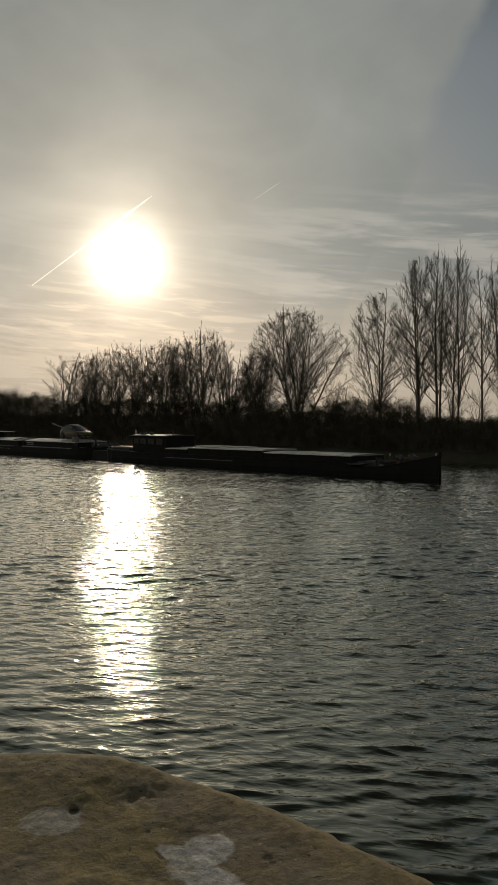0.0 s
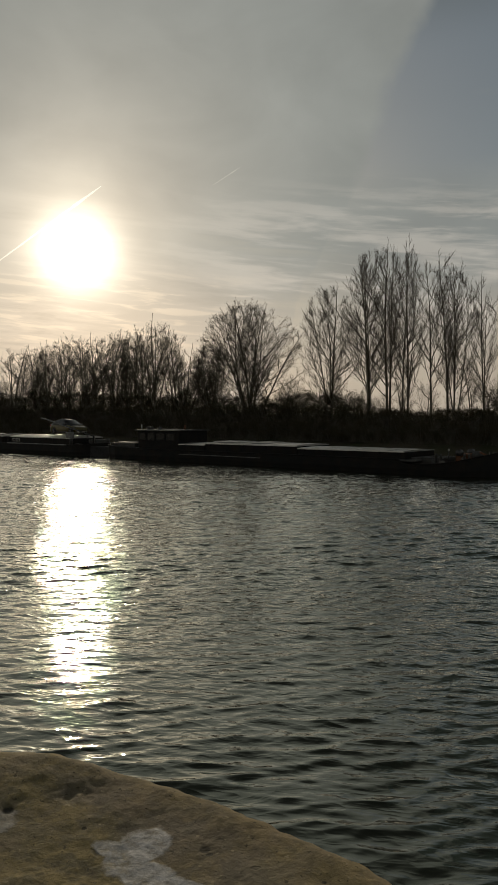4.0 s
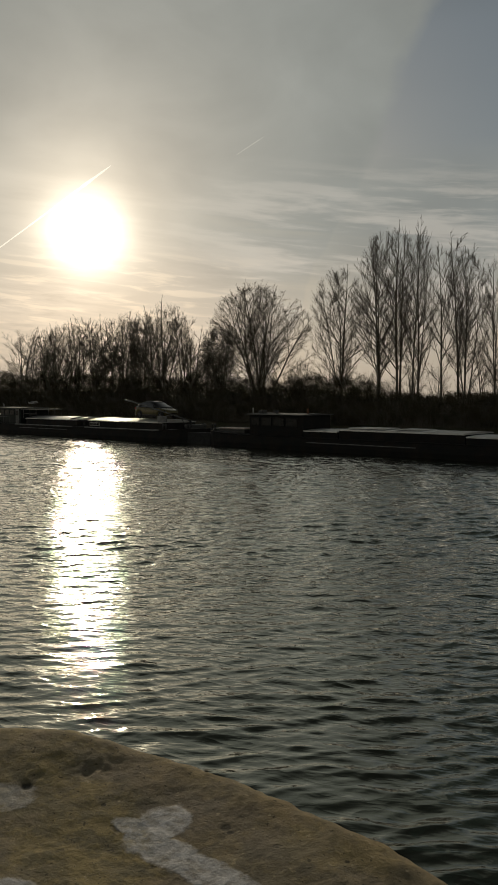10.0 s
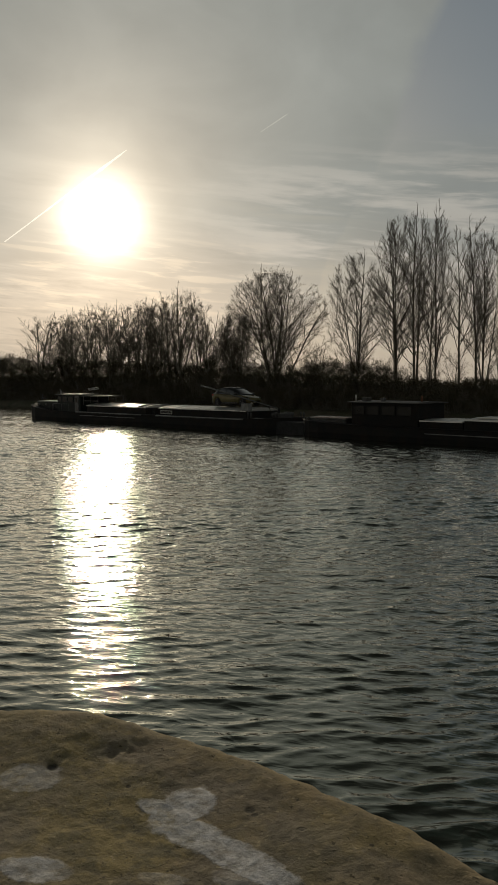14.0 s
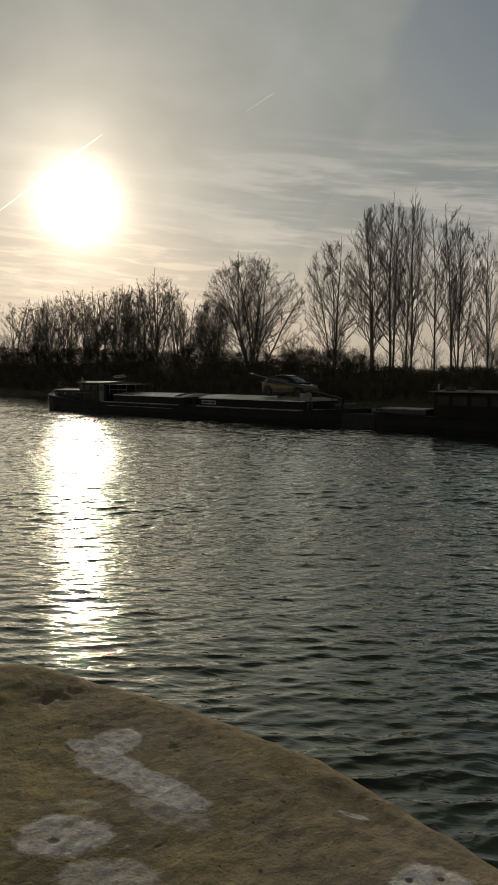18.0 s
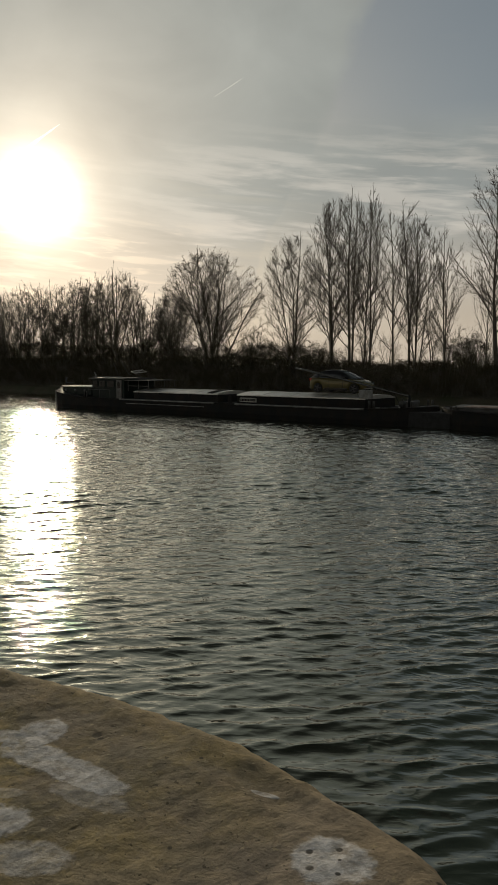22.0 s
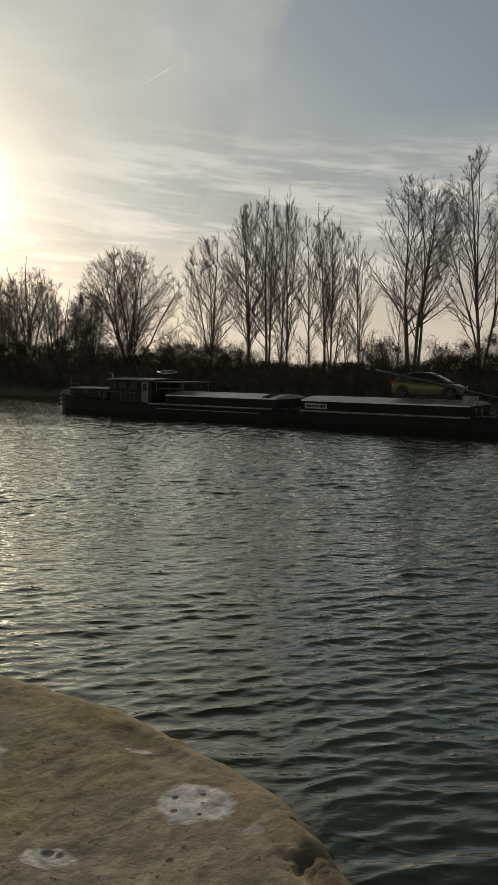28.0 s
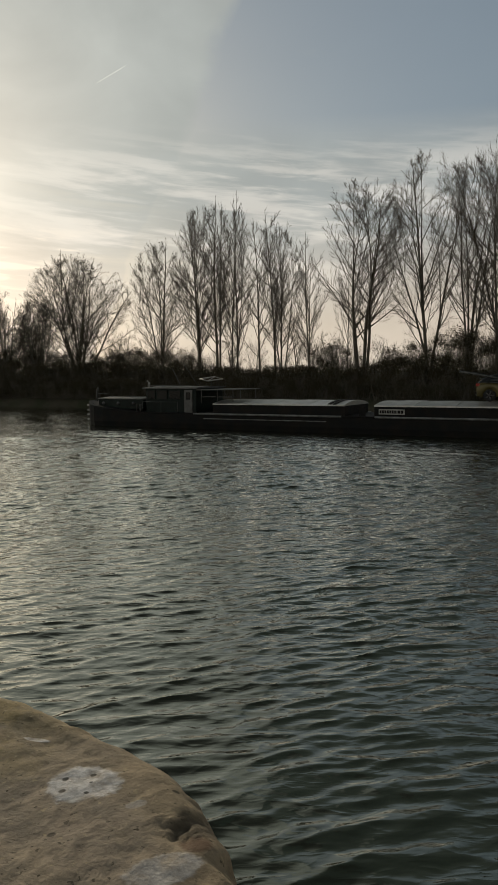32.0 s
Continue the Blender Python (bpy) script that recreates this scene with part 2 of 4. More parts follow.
M_WHITE = material("weathered_white_paint", (0.4, 0.39, 0.36), 0.5, vary=0.25, size=0.7, second=(0.28, 0.27, 0.24), bump=0.15)
M_RUB = material("pale_rub_strip_paint", (0.24, 0.245, 0.235), 0.55, vary=0.5, size=0.7, second=(0.1, 0.095, 0.085), bump=0.3)
M_ALU = material("hatch_aluminium", (0.62, 0.62, 0.6), 0.42, metal=0.85, vary=0.3, size=0.9, second=(0.5, 0.49, 0.46), bump=0.2)
M_DECK = material("deck_grey_paint", (0.06, 0.062, 0.06), 0.6, vary=0.5, size=0.6, second=(0.04, 0.036, 0.03), bump=0.4)
M_STEEL = material("galvanised_steel", (0.12, 0.12, 0.12), 0.45, metal=0.6, vary=0.3, size=0.5, bump=0.1)
M_BOOM = material("bare_boom_steel", (0.12, 0.12, 0.115), 0.24, metal=0.75, vary=0.2, size=0.5, bump=0.1)
M_RUST = material("rusty_iron", (0.16, 0.07, 0.035), 0.85, vary=0.6, size=0.3, bump=0.6)
M_RUBBER = material("black_rubber", (0.02, 0.02, 0.02), 0.85, vary=0.3, size=0.3, bump=0.3)
M_CAR = material("gold_yellow_car_paint", (0.105, 0.085, 0.028), 0.2, metal=0.2, vary=0.06, size=2.0, second=(0.096, 0.077, 0.025), bump=0, spec=0.5)
M_CARBLACK = material("gloss_black_trim", (0.010, 0.010, 0.011), 0.2, vary=0.1, size=1.0, bump=0, spec=0.3)
M_CARGLOSS = material("black_tinted_glass", (0.008, 0.008, 0.009), 0.06, vary=0.05, size=2.0, bump=0, spec=0.6)
M_RIM = material("alloy_rim", (0.10, 0.10, 0.105), 0.4, metal=0.6, vary=0.1, size=0.4, bump=0)
M_LAMP = material("red_lamp_glass", (0.4, 0.03, 0.02), 0.15, vary=0.1, size=0.3, bump=0)
M_DULLWHITE = material("grimy_grey_white_paint", (0.15, 0.15, 0.14), 0.55, vary=0.3, size=0.6, second=(0.1, 0.095, 0.085), bump=0.15)
M_DARKROOF = material("dark_grey_roof_paint", (0.07, 0.07, 0.07), 0.6, vary=0.3, size=0.6, bump=0.2)
M_CABINTOP = material("skylit_pink_cabin_top", (0.52, 0.44, 0.39), 0.6, vary=0.3, size=0.5, second=(0.30, 0.20, 0.17), bump=0.3)


def glass_material(name, tint):
    m = bpy.data.materials.new(name)
    m.use_nodes = True
    b = m.node_tree.nodes["Principled BSDF"]
    b.inputs["Base Color"].default_value = (*tint, 1)
    b.inputs["Roughness"].default_value = 0.03
    b.inputs["IOR"].default_value = 1.7
    b.inputs["Transmission Weight"].default_value = 0.85
    return m


M_GLASS = glass_material("window_glass", (0.35, 0.38, 0.37))
M_PANE = material("dark_cabin_pane", (0.015, 0.016, 0.015), 0.2, vary=0.1, size=1.0, bump=0, spec=0.3)


# ---------------------------------------------------------------- mesh helpers
def place(name, me, mat, parent=None, label=""):
    ob = new(name, me)
    if not me.materials:
        me.materials.append(mat)
    if parent:
        ob.parent = parent
    if label:
        tagged(ob, label)
    return ob


def part(name, bm, mat, parent, label="", smooth=False):
    return place(name, bm_mesh(name, bm, smooth), mat, parent, label)


def box(x0, x1, y0, y1, z0, z1, bevel=0.0, bm=None):
    bm = bm or bmesh.new()
    made = bmesh.ops.create_cube(bm, size=1.0)["verts"]
    for v in made:
        v.co = Vector(((x0 + x1) / 2 + v.co.x * (x1 - x0), (y0 + y1) / 2 + v.co.y * (y1 - y0), (z0 + z1) / 2 + v.co.z * (z1 - z0)))
    if bevel:
        es = list({e for v in made for e in v.link_edges})
        bmesh.ops.bevel(bm, geom=es, offset=bevel, segments=2, affect="EDGES", profile=0.5)
    return bm


def tube_data(points, radii, sides=6):
    """Verts and faces of a tapered tube along points."""
    vs, fs = [], []
    for i, p in enumerate(points):
        a = points[max(i - 1, 0)]
        b = points[min(i + 1, len(points) - 1)]
        d = (Vector(b) - Vector(a)).normalized()
        u = d.orthogonal().normalized()
        w = d.cross(u)
        for k in range(sides):
            q = 2 * math.pi * k / sides
            vs.append(Vector(p) + (u * math.cos(q) + w * math.sin(q)) * radii[i])
    for i in range(len(points) - 1):
        for k in range(sides):
            k2 = (k + 1) % sides
            fs.append((i * sides + k, i * sides + k2, (i + 1) * sides + k2, (i + 1) * sides + k))
    fs.append(tuple(range(sides))[::-1])
    fs.append(tuple((len(points) - 1) * sides + k for k in range(sides)))
    return vs, fs


def tube(name, points, radius, mat, parent, sides=8, label="", taper=1.0):
    n = len(points)
    vs, fs = tube_data([Vector(p) for p in points], [radius * (1 + (taper - 1) * i / (n - 1)) for i in range(n)], sides)
    return place(name, mesh_of(name, vs, fs, True), mat, parent, label)


def loft(sections, closed_ends=True):
    """A bmesh through rings of equal length."""
    bm = bmesh.new()
    rings = [[bm.verts.new(p) for p in s] for s in sections]
    n = len(rings[0])
    for a, b in zip(rings, rings[1:]):
        for k in range(n):
            bm.faces.new((a[k], a[(k + 1) % n], b[(k + 1) % n], b[k]))
    if closed_ends:
        bm.faces.new(rings[0][::-1])
        bm.faces.new(rings[-1])
    bmesh.ops.recalc_face_normals(bm, faces=bm.faces[:])
    return bm


def thing(name, label, category, group=""):
    return tagged(new(name), label, category, group)


# ---------------------------------------------------------------- ground, quay and water
def build_ground():
    prof = [(-2500, 2.3), (-300, 2.3), (-20, 2.28), (0.78, 2.28), (0.80, -3.0), (30, -3.4), (60, -3.0), (63.6, -0.9),
            (64.6, 0.05), (65.6, 0.8), (67.5, 1.6), (70, 2.4), (74, 2.7), (90, 2.6), (300, 2.5), (2500, 2.5)]
    xs = [-2500, -800, -350] + [-200 + 2.5 * i for i in range(97)] + [120, 350, 800, 2500]
    vs, fs = [], []
    for x in xs:
        for j, (y, z) in enumerate(prof):
            k = 0.0
            if 7 <= j <= 13:
                k = 1.0
            vs.append((x, y + k * 0.7 * noise.noise((x * 0.2, j * 3.1, 0)), z + k * 0.3 * noise.noise((x * 0.35, j * 2.0, 5))))
    n = len(prof)
    for i in range(len(xs) - 1):
        for j in range(n - 1):
            fs.append((i * n + j, i * n + j + 1, (i + 1) * n + j + 1, (i + 1) * n + j)[::-1])
    tagged(place("ground", mesh_of("ground", vs, fs), M_BANK), "dark earth banks on both sides of the canal", "ground", kind="structure")
    bm = box(-60, 60, 0.35, 0.86, -3.2, 2.34, 0.03)
    tagged(place("quay_wall", bm_mesh("quay_wall", bm), M_CONC), "grey concrete quay wall rising from the water", "quay wall", kind="structure")


build_ground()


def build_water():
    """Wind ripples as real relief, finest near the quay, on a fan of rings; a flat sheet fills the rest."""
    rng = np.random.default_rng(5)
    rs, d = [1.2], 0.035
    while rs[-1] < 185:
        rs.append(rs[-1] + d)
        d = min(d * 1.0018, 0.2) if rs[-1] < 115 else min(d * 1.02, 1.0)
    az = np.radians(np.concatenate([np.arange(-24, 8, 0.7), np.arange(8, 69, 0.185), np.arange(69, 96, 0.7)]))
    RR, AZ = np.meshgrid(np.array(rs), az, indexing="ij")
    X, Y = -RR * np.sin(AZ), RR * np.cos(AZ)
    DX, DY, Z = np.zeros_like(X), np.zeros_like(X), np.zeros_like(X)
    gust = 0.85 + 0.3 * np.sin(X * 0.13 + 1.0) * np.sin(Y * 0.19 + X * 0.06) + 0.15 * np.sin(X * 0.43 - Y * 0.31)
    base = radians(128)
    # long crests in the lee of the quay, short-crested chop in mid-channel
    open_water = np.clip((RR - 9.0) / 14.0, 0.0, 1.0)
    far = np.clip((RR - 18.0) / 14.0, 0.0, 1.0)
    for i in range(276):
        kind = 0 if i < 60 else 1 if i < 136 else 2 if i < 206 else 3
        lam = (0.55 + 1.3 * rng.random() ** 1.5, 0.12 * (0.55 / 0.12) ** rng.random(), 0.22 * (0.7 / 0.22) ** rng.random(), 0.3 * (0.95 / 0.3) ** rng.random())[kind]
        th = base + (rng.normal(0.22, 0.55), rng.normal(0.14, 0.24), rng.normal(0.15, 0.62), rng.normal(0.24, 0.36))[kind]
        k = 2 * math.pi / lam
        A = WAVE * lam * (0.5 + 1.0 * rng.random()) * gust
        A = A * (0.5 + 0.09 * open_water - 0.2 * far, (1.75 - 0.6 * open_water) * np.clip(lam * 80 / RR, 0.0, 1.0), (0.24 + 0.6 * open_water) * (1.0 - 0.35 * far), (2.6 - 1.2 * far) * open_water)[kind]
        ph = k * (X * math.cos(th) + Y * math.sin(th)) + rng.random() * 6.28
        Z += A * np.sin(ph)
        C = A * np.cos(ph) * 1.8
        DX += C * math.cos(th)
        DY += C * math.sin(th)
    X, Y = X + DX, Y + DY
    n0, n1 = X.shape
    vs = np.stack([X, Y, Z], -1).reshape(-1, 3)
    idx = np.arange(n0 * n1).reshape(n0, n1)
    quads = np.stack([idx[:-1, :-1], idx[:-1, 1:], idx[1:, 1:], idx[1:, :-1]], -1).reshape(-1, 4)[:, ::-1]
    flat = np.array([(-2400, -9, -0.22), (2400, -9, -0.22), (2400, 84, -0.22), (-2400, 84, -0.22)])
    quads = np.concatenate([quads, [[len(vs), len(vs) + 1, len(vs) + 2, len(vs) + 3]]])
    vs = np.concatenate([vs, flat])
    me = bpy.data.meshes.new("water")
    me.vertices.add(len(vs))
    me.vertices.foreach_set("co", vs.ravel())
    me.loops.add(quads.size)
    me.loops.foreach_set("vertex_index", quads.ravel().astype(np.int32))
    me.polygons.add(len(quads))
    me.polygons.foreach_set("loop_start", (np.arange(len(quads)) * 4).astype(np.int32))
    me.polygons.foreach_set("use_smooth", [True] * len(quads))
    me.update(calc_edges=True)
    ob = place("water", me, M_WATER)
    return tagged(ob, "rippled dark green canal water reflecting the low sun", "water", kind="structure")


WAVE = 0.0021
water = build_water()


# ---------------------------------------------------------------- the stone beside the camera
STONE_C, STONE_TOP = (-0.62, 0.0), 3.28


def stone_material():
    m = bpy.data.materials.new("ochre_lichened_stone")
    m.use_nodes = True
    N = Nodes(m.node_tree)
    out = N.n("ShaderNodeOutputMaterial")
    b = N.n("ShaderNodeBsdfPrincipled")
    N.t.links.new(b.outputs[0], out.inputs[0])
    co = N.n("ShaderNodeTexCoord").outputs["Object"]
    sep = N.n("ShaderNodeSeparateXYZ")
    N.t.links.new(co, sep.inputs[0])
    x, y, z = sep.outputs
    grain = N.noise(co, 70.0, 5.0, 0.7)
    clot = N.noise(co, 24.0, 5.0, 0.65, 0.3)
    grit = N.noise(co, 210.0, 3.0, 0.6)
    # ochre sandstone with olive algae, tan and grey fields
    col = N.mix(N.ramp01(N.noise(co, 3.2, 4.0, 0.6), 0.35, 0.66), (0.225, 0.182, 0.085, 1), (0.123, 0.105, 0.060, 1))
    algae = N.ramp01(N.noise(N.mapped(co, turn=(0, 0, 1.1)), 8.0, 6.0, 0.7), 0.46, 0.64)
    col = N.mix(N.math("MULTIPLY", algae, 0.75), col, (0.090, 0.082, 0.036, 1))
    tan = N.ramp01(N.noise(N.mapped(co, turn=(0, 0, 0.6)), 6.5, 6.0, 0.7), 0.48, 0.64)
    col = N.mix(N.math("MULTIPLY", tan, 0.55), col, (0.292, 0.222, 0.110, 1))
    crust = N.ramp01(N.noise(N.mapped(co, turn=(0, 0, 1.7)), 14.0, 6.0, 0.72), 0.46, 0.6)
    col = N.mix(N.math("MULTIPLY", crust, 0.75), col, (0.345, 0.262, 0.095, 1))
    # one side of the block is paler and greyer
    pale = N.ramp01(N.math("ADD", x, N.math("MULTIPLY", N.math("SUBTRACT", N.noise(co, 4.0, 4.0, 0.6), 0.5), 0.5)), 0.0, 0.34)
    col = N.mix(N.math("MULTIPLY", pale, 0.8), col, (0.385, 0.315, 0.255, 1))
    blush = N.ramp01(N.noise(N.mapped(co, turn=(0, 0, 2.1)), 5.0, 5.0, 0.6), 0.5, 0.66)
    col = N.mix(N.math("MULTIPLY", blush, 0.35), col, (0.285, 0.205, 0.160, 1))
    ash = N.ramp01(N.noise(N.mapped(co, turn=(0, 0, 0.9)), 4.4, 5.0, 0.65), 0.47, 0.62)
    col = N.mix(N.math("MULTIPLY", ash, 0.6), col, (0.150, 0.132, 0.114, 1))
    # warm ochre rim, its sunlit brightness put into the colour
    dist = N.math("SQRT", N.math("ADD", N.math("MULTIPLY", x, x), N.math("MULTIPLY", y, y)))
    sunlit_rim = N.ramp01(N.math("ADD", dist, N.math("MULTIPLY", N.math("SUBTRACT", N.noise(co, 6.0, 4.0, 0.6), 0.5), 0.3)), 0.74, 0.90)
    col = N.mix(N.math("MULTIPLY", sunlit_rim, 0.4), col, (0.322, 0.235, 0.110, 1))
    col = N.scale(col, N.math("ADD", -0.15, N.math("ADD", N.math("MULTIPLY", grain, 1.2), N.math("MULTIPLY", clot, 1.1))))
    col = N.mix(0.25, col, N.scale((0.205, 0.180, 0.132), N.math("ADD", 0.4, N.math("MULTIPLY", grain, 1.2))))
    col = N.mix(N.math("MULTIPLY", N.ramp01(N.noise(co, 120.0, 2.0, 0.5), 0.36, 0.27), 0.75), col, (0.040, 0.034, 0.020, 1))
    col = N.mix(N.math("MULTIPLY", N.ramp01(N.noise(N.mapped(co, turn=(0, 0, 0.4)), 85.0, 2.0, 0.5), 0.66, 0.74), 0.6), col, (0.42, 0.35, 0.22, 1))
    # pale lichen and lime patches: centre x, y, half sizes, turn, strength
    warp = N.math("ADD", N.math("MULTIPLY", N.math("SUBTRACT", N.noise(co, 13.0, 3.0, 0.55), 0.5), 1.1), N.math("MULTIPLY", N.math("SUBTRACT", N.noise(co, 48.0, 4.0, 0.65), 0.5), 1.5))
    mask = 0.0
    for px, py, ax, ay, turn, hard in LICHEN:
        dx, dy = N.math("SUBTRACT", x, px - STONE_C[0]), N.math("SUBTRACT", y, py - STONE_C[1])
        cs, sn = math.cos(turn), math.sin(turn)
        u = N.math("DIVIDE", N.math("ADD", N.math("MULTIPLY", dx, cs), N.math("MULTIPLY", dy, sn)), ax)
        v = N.math("DIVIDE", N.math("SUBTRACT", N.math("MULTIPLY", dy, cs), N.math("MULTIPLY", dx, sn)), ay)
        d = N.math("ADD", N.math("ADD", N.math("MULTIPLY", u, u), N.math("MULTIPLY", v, v)), warp)
        mask = N.math("MAXIMUM", mask, N.math("MULTIPLY", N.ramp01(d, 1.25, 0.75), hard))
    speck = N.ramp01(N.noise(co, 34.0, 5.0, 0.7), 0.32, 0.6)
    mask = N.math("MULTIPLY", mask, N.math("ADD", 0.34, N.math("MULTIPLY", speck, 0.66)))
    col = N.mix(mask, col, N.mix(N.ramp01(grain, 0.35, 0.65), (0.46, 0.455, 0.46, 1), (0.74, 0.73, 0.74, 1)))
    # pits are sunk elsewhere; here the shade inside them is put into the colour
    pits = N.ramp01(N.noise(co, 26.0, 2.0, 0.4), 0.27, 0.23)
    col = N.mix(N.math("MULTIPLY", pits, 0.6), col, (0.045, 0.04, 0.03, 1))
    for px, py, pr in PITS:
        dx, dy = N.math("SUBTRACT", x, px - STONE_C[0]), N.math("SUBTRACT", y, py - STONE_C[1])
        d = N.math("ADD", N.math("ADD", N.math("MULTIPLY", dx, dx), N.math("MULTIPLY", dy, dy)), N.math("MULTIPLY", warp, pr * pr * 0.6))
        col = N.mix(N.math("MULTIPLY", N.ramp01(d, pr * pr, pr * pr * 0.3), 0.85), col, (0.03, 0.027, 0.02, 1))
    # broken corner: a rust stain, and the notch's shade painted near black
    for px, py, pr, tone in ((-0.100, 0.688, 0.020, (0.085, 0.036, 0.020, 1)), (-0.124, 0.716, 0.034, (0.030, 0.026, 0.020, 1))):
        dx, dy = N.math("SUBTRACT", x, px - STONE_C[0]), N.math("SUBTRACT", y, py - STONE_C[1])
        d = N.math("ADD", N.math("ADD", N.math("MULTIPLY", dx, dx), N.math("MULTIPLY", dy, dy)), N.math("MULTIPLY", warp, pr * pr))
        col = N.mix(N.math("MULTIPLY", N.ramp01(d, pr * pr * 1.2, pr * pr * 0.4), 0.7), col, tone)
    N.put(b, "Base Color", col)
    b.inputs["Roughness"].default_value = 0.9
    b.inputs["Specular IOR Level"].default_value = 0.25
    bp = N.n("ShaderNodeBump")
    bp.inputs["Strength"].default_value = 0.34
    bp.inputs["Distance"].default_value = 0.014
    h = N.math("ADD", N.math("ADD", N.math("MULTIPLY", grain, 0.6), N.math("MULTIPLY", clot, 0.9)), N.math("MULTIPLY", grit, 0.25))
    h = N.math("SUBTRACT", h, N.math("MULTIPLY", pits, 0.6))
    N.put(bp, "Height", N.math("ADD", h, N.math("MULTIPLY", mask, 0.2)))
    N.t.links.new(bp.outputs[0], b.inputs["Normal"])
    return m


LICHEN = [(-0.800, 0.680, 0.060, 0.036, 1.84, 0.9), (-0.826, 0.658, 0.034, 0.018, 0.3, 0.8), (-0.745, 0.648, 0.050, 0.030, 0.0, 0.85), (-0.665, 0.654, 0.092, 0.026, 0.05, 0.9),
          (-0.600, 0.625, 0.060, 0.022, 0.2, 0.35), (-1.020, 0.568, 0.048, 0.036, 0.8, 0.45), (-0.660, 0.508, 0.056, 0.042, 0.73, 0.85), (-0.818, 0.462, 0.045, 0.026, 0.6, 0.85),
          (-0.563, 0.500, 0.055, 0.030, 0.7, 0.6), (-0.438, 0.782, 0.020, 0.007, 0.3, 0.9), (-0.293, 0.721, 0.046, 0.044, 0.5, 1.0), (-0.358, 0.548, 0.030, 0.018, 0.5, 0.9),
          (-0.105, 0.630, 0.040, 0.024, 0.9, 0.6), (-0.205, 0.715, 0.014, 0.008, 1.0, 0.35), (-0.700, 0.560, 0.030, 0.012, 0.6, 0.3)]


PITS = [(-1.025, 0.608, 0.011), (-0.730, 0.741, 0.010), (-0.716, 0.736, 0.006), (-0.324, 0.720, 0.0055), (-0.300, 0.746, 0.005), (-0.306, 0.695, 0.006), (-0.276, 0.706, 0.004), (-0.288, 0.728, 0.003),
        (-0.366, 0.555, 0.009), (-0.352, 0.560, 0.006), (-0.660, 0.495, 0.009), (-0.45, 0.62, 0.004), (-0.25, 0.62, 0.006), (-0.185, 0.768, 0.006), (-0.9, 0.66, 0.005), (-0.42, 0.56, 0.005), (-0.56, 0.79, 0.004)]


def build_stone():
    a, b, e = 0.94, 0.893, 2.3
    vs, fs = [], []
    # finer on the side of the water
    turns = np.radians(np.concatenate([np.arange(36, 146, 0.3), np.arange(146, 396, 3.0)]))
    nth = len(turns)
    # rings from the middle of the top outwards, over the shoulder and down the side
    rings = [(v, 0.0) for v in (0.0, 0.12, 0.24, 0.33, *np.arange(0.40, 0.93, 0.0055))]
    for i in range(1, 17):
        q = i / 16 * math.pi / 2
        rings.append((0.928 + 0.072 * math.sin(q), -0.070 * (1 - math.cos(q))))
    rings += [(1.0, -0.12), (0.998, -0.2), (0.995, -0.3), (1.0, -0.5), (0.99, -0.75), (1.0, -1.02)]
    for s, dz in rings:
        for th in turns:
            c, sn = math.cos(th), math.sin(th)
            r = (abs(c / a) ** e + abs(sn / b) ** e) ** (-1 / e)
            x, y = r * s * c, r * s * sn
            lump = noise.noise((x * 3 + 3, y * 3, dz * 3)) * 0.012 + noise.noise((x * 9, y * 9 + 5, dz * 9)) * 0.003
            if dz > -0.15:
                lump += noise.noise(((x + y) * 12 + 2, (x - y) * 26, 1)) * 0.0012 * min(1.0, max(0.0, x * 4 - 0.4))
                lump += noise.noise((x * 24, y * 24, dz * 24 + 7)) * 0.0016 + noise.noise((x * 55, y * 55 + 2, dz * 55)) * 0.0013 + abs(noise.noise((x * 110, y * 110, dz * 110))) * 0.0006
            edge = max(0.0, (s - 0.75) / 0.25)
            ang = math.degrees(th) % 360
            # the corner beside the quay is broken off
            t = min(1.0, max(0.0, (66 - ang) / 16)) if ang < 180 else 0.0
            lost = 0.048 * t * t * (3 - 2 * t)
            out = 1 + edge * (noise.noise((c * 3.1, sn * 3.1, 2 + dz)) * 0.010 + noise.noise((c * 11, sn * 11, dz * 8)) * 0.007 + noise.noise((c * 34, sn * 34, dz * 24)) * (0.007 + 0.010 * t) - lost)
            wx, wy = STONE_C[0] + x, STONE_C[1] + y
            # raised knob on the rim that ends at a hollow, a shallow trough behind the rim, a chipped corner
            t = min(1.0, max(0.0, (-0.93 - wx) / 0.2))
            knob = t * t * (3 - 2 * t) * math.exp(-(max(0.0, 0.92 - s) / 0.13) ** 2)
            u, v = (wx + 0.99) * 0.5 + (wy - 0.71) * 0.87, (wx + 0.99) * 0.87 - (wy - 0.71) * 0.5
            hollow = math.exp(-((u / 0.046) ** 2 + (v / 0.020) ** 2)) * (0.5 + 2.2 * abs(noise.noise((wx * 26, wy * 26, 0))) + noise.noise((wx * 70, wy * 70, 4)) * 0.6)
            trough = math.exp(-(((wx + 0.47) / 0.20) ** 2 + ((wy - 0.795) / 0.03) ** 2))
            chip = math.exp(-(((wx + 0.118) / 0.030) ** 2 + ((wy - 0.722) / 0.030) ** 2)) * (0.8 + 0.5 * noise.noise((wx * 38, wy * 38, 3)) + 0.7 * noise.noise((wx * 90, wy * 90, 8)))
            hole = 0.0
            if abs(dz) < 0.01:
                for px, py, pr in PITS:
                    d = ((wx - px) ** 2 + (wy - py) ** 2) / (pr * pr)
                    if d < 4:
                        hole += math.exp(-d * 1.5) * pr * 0.22
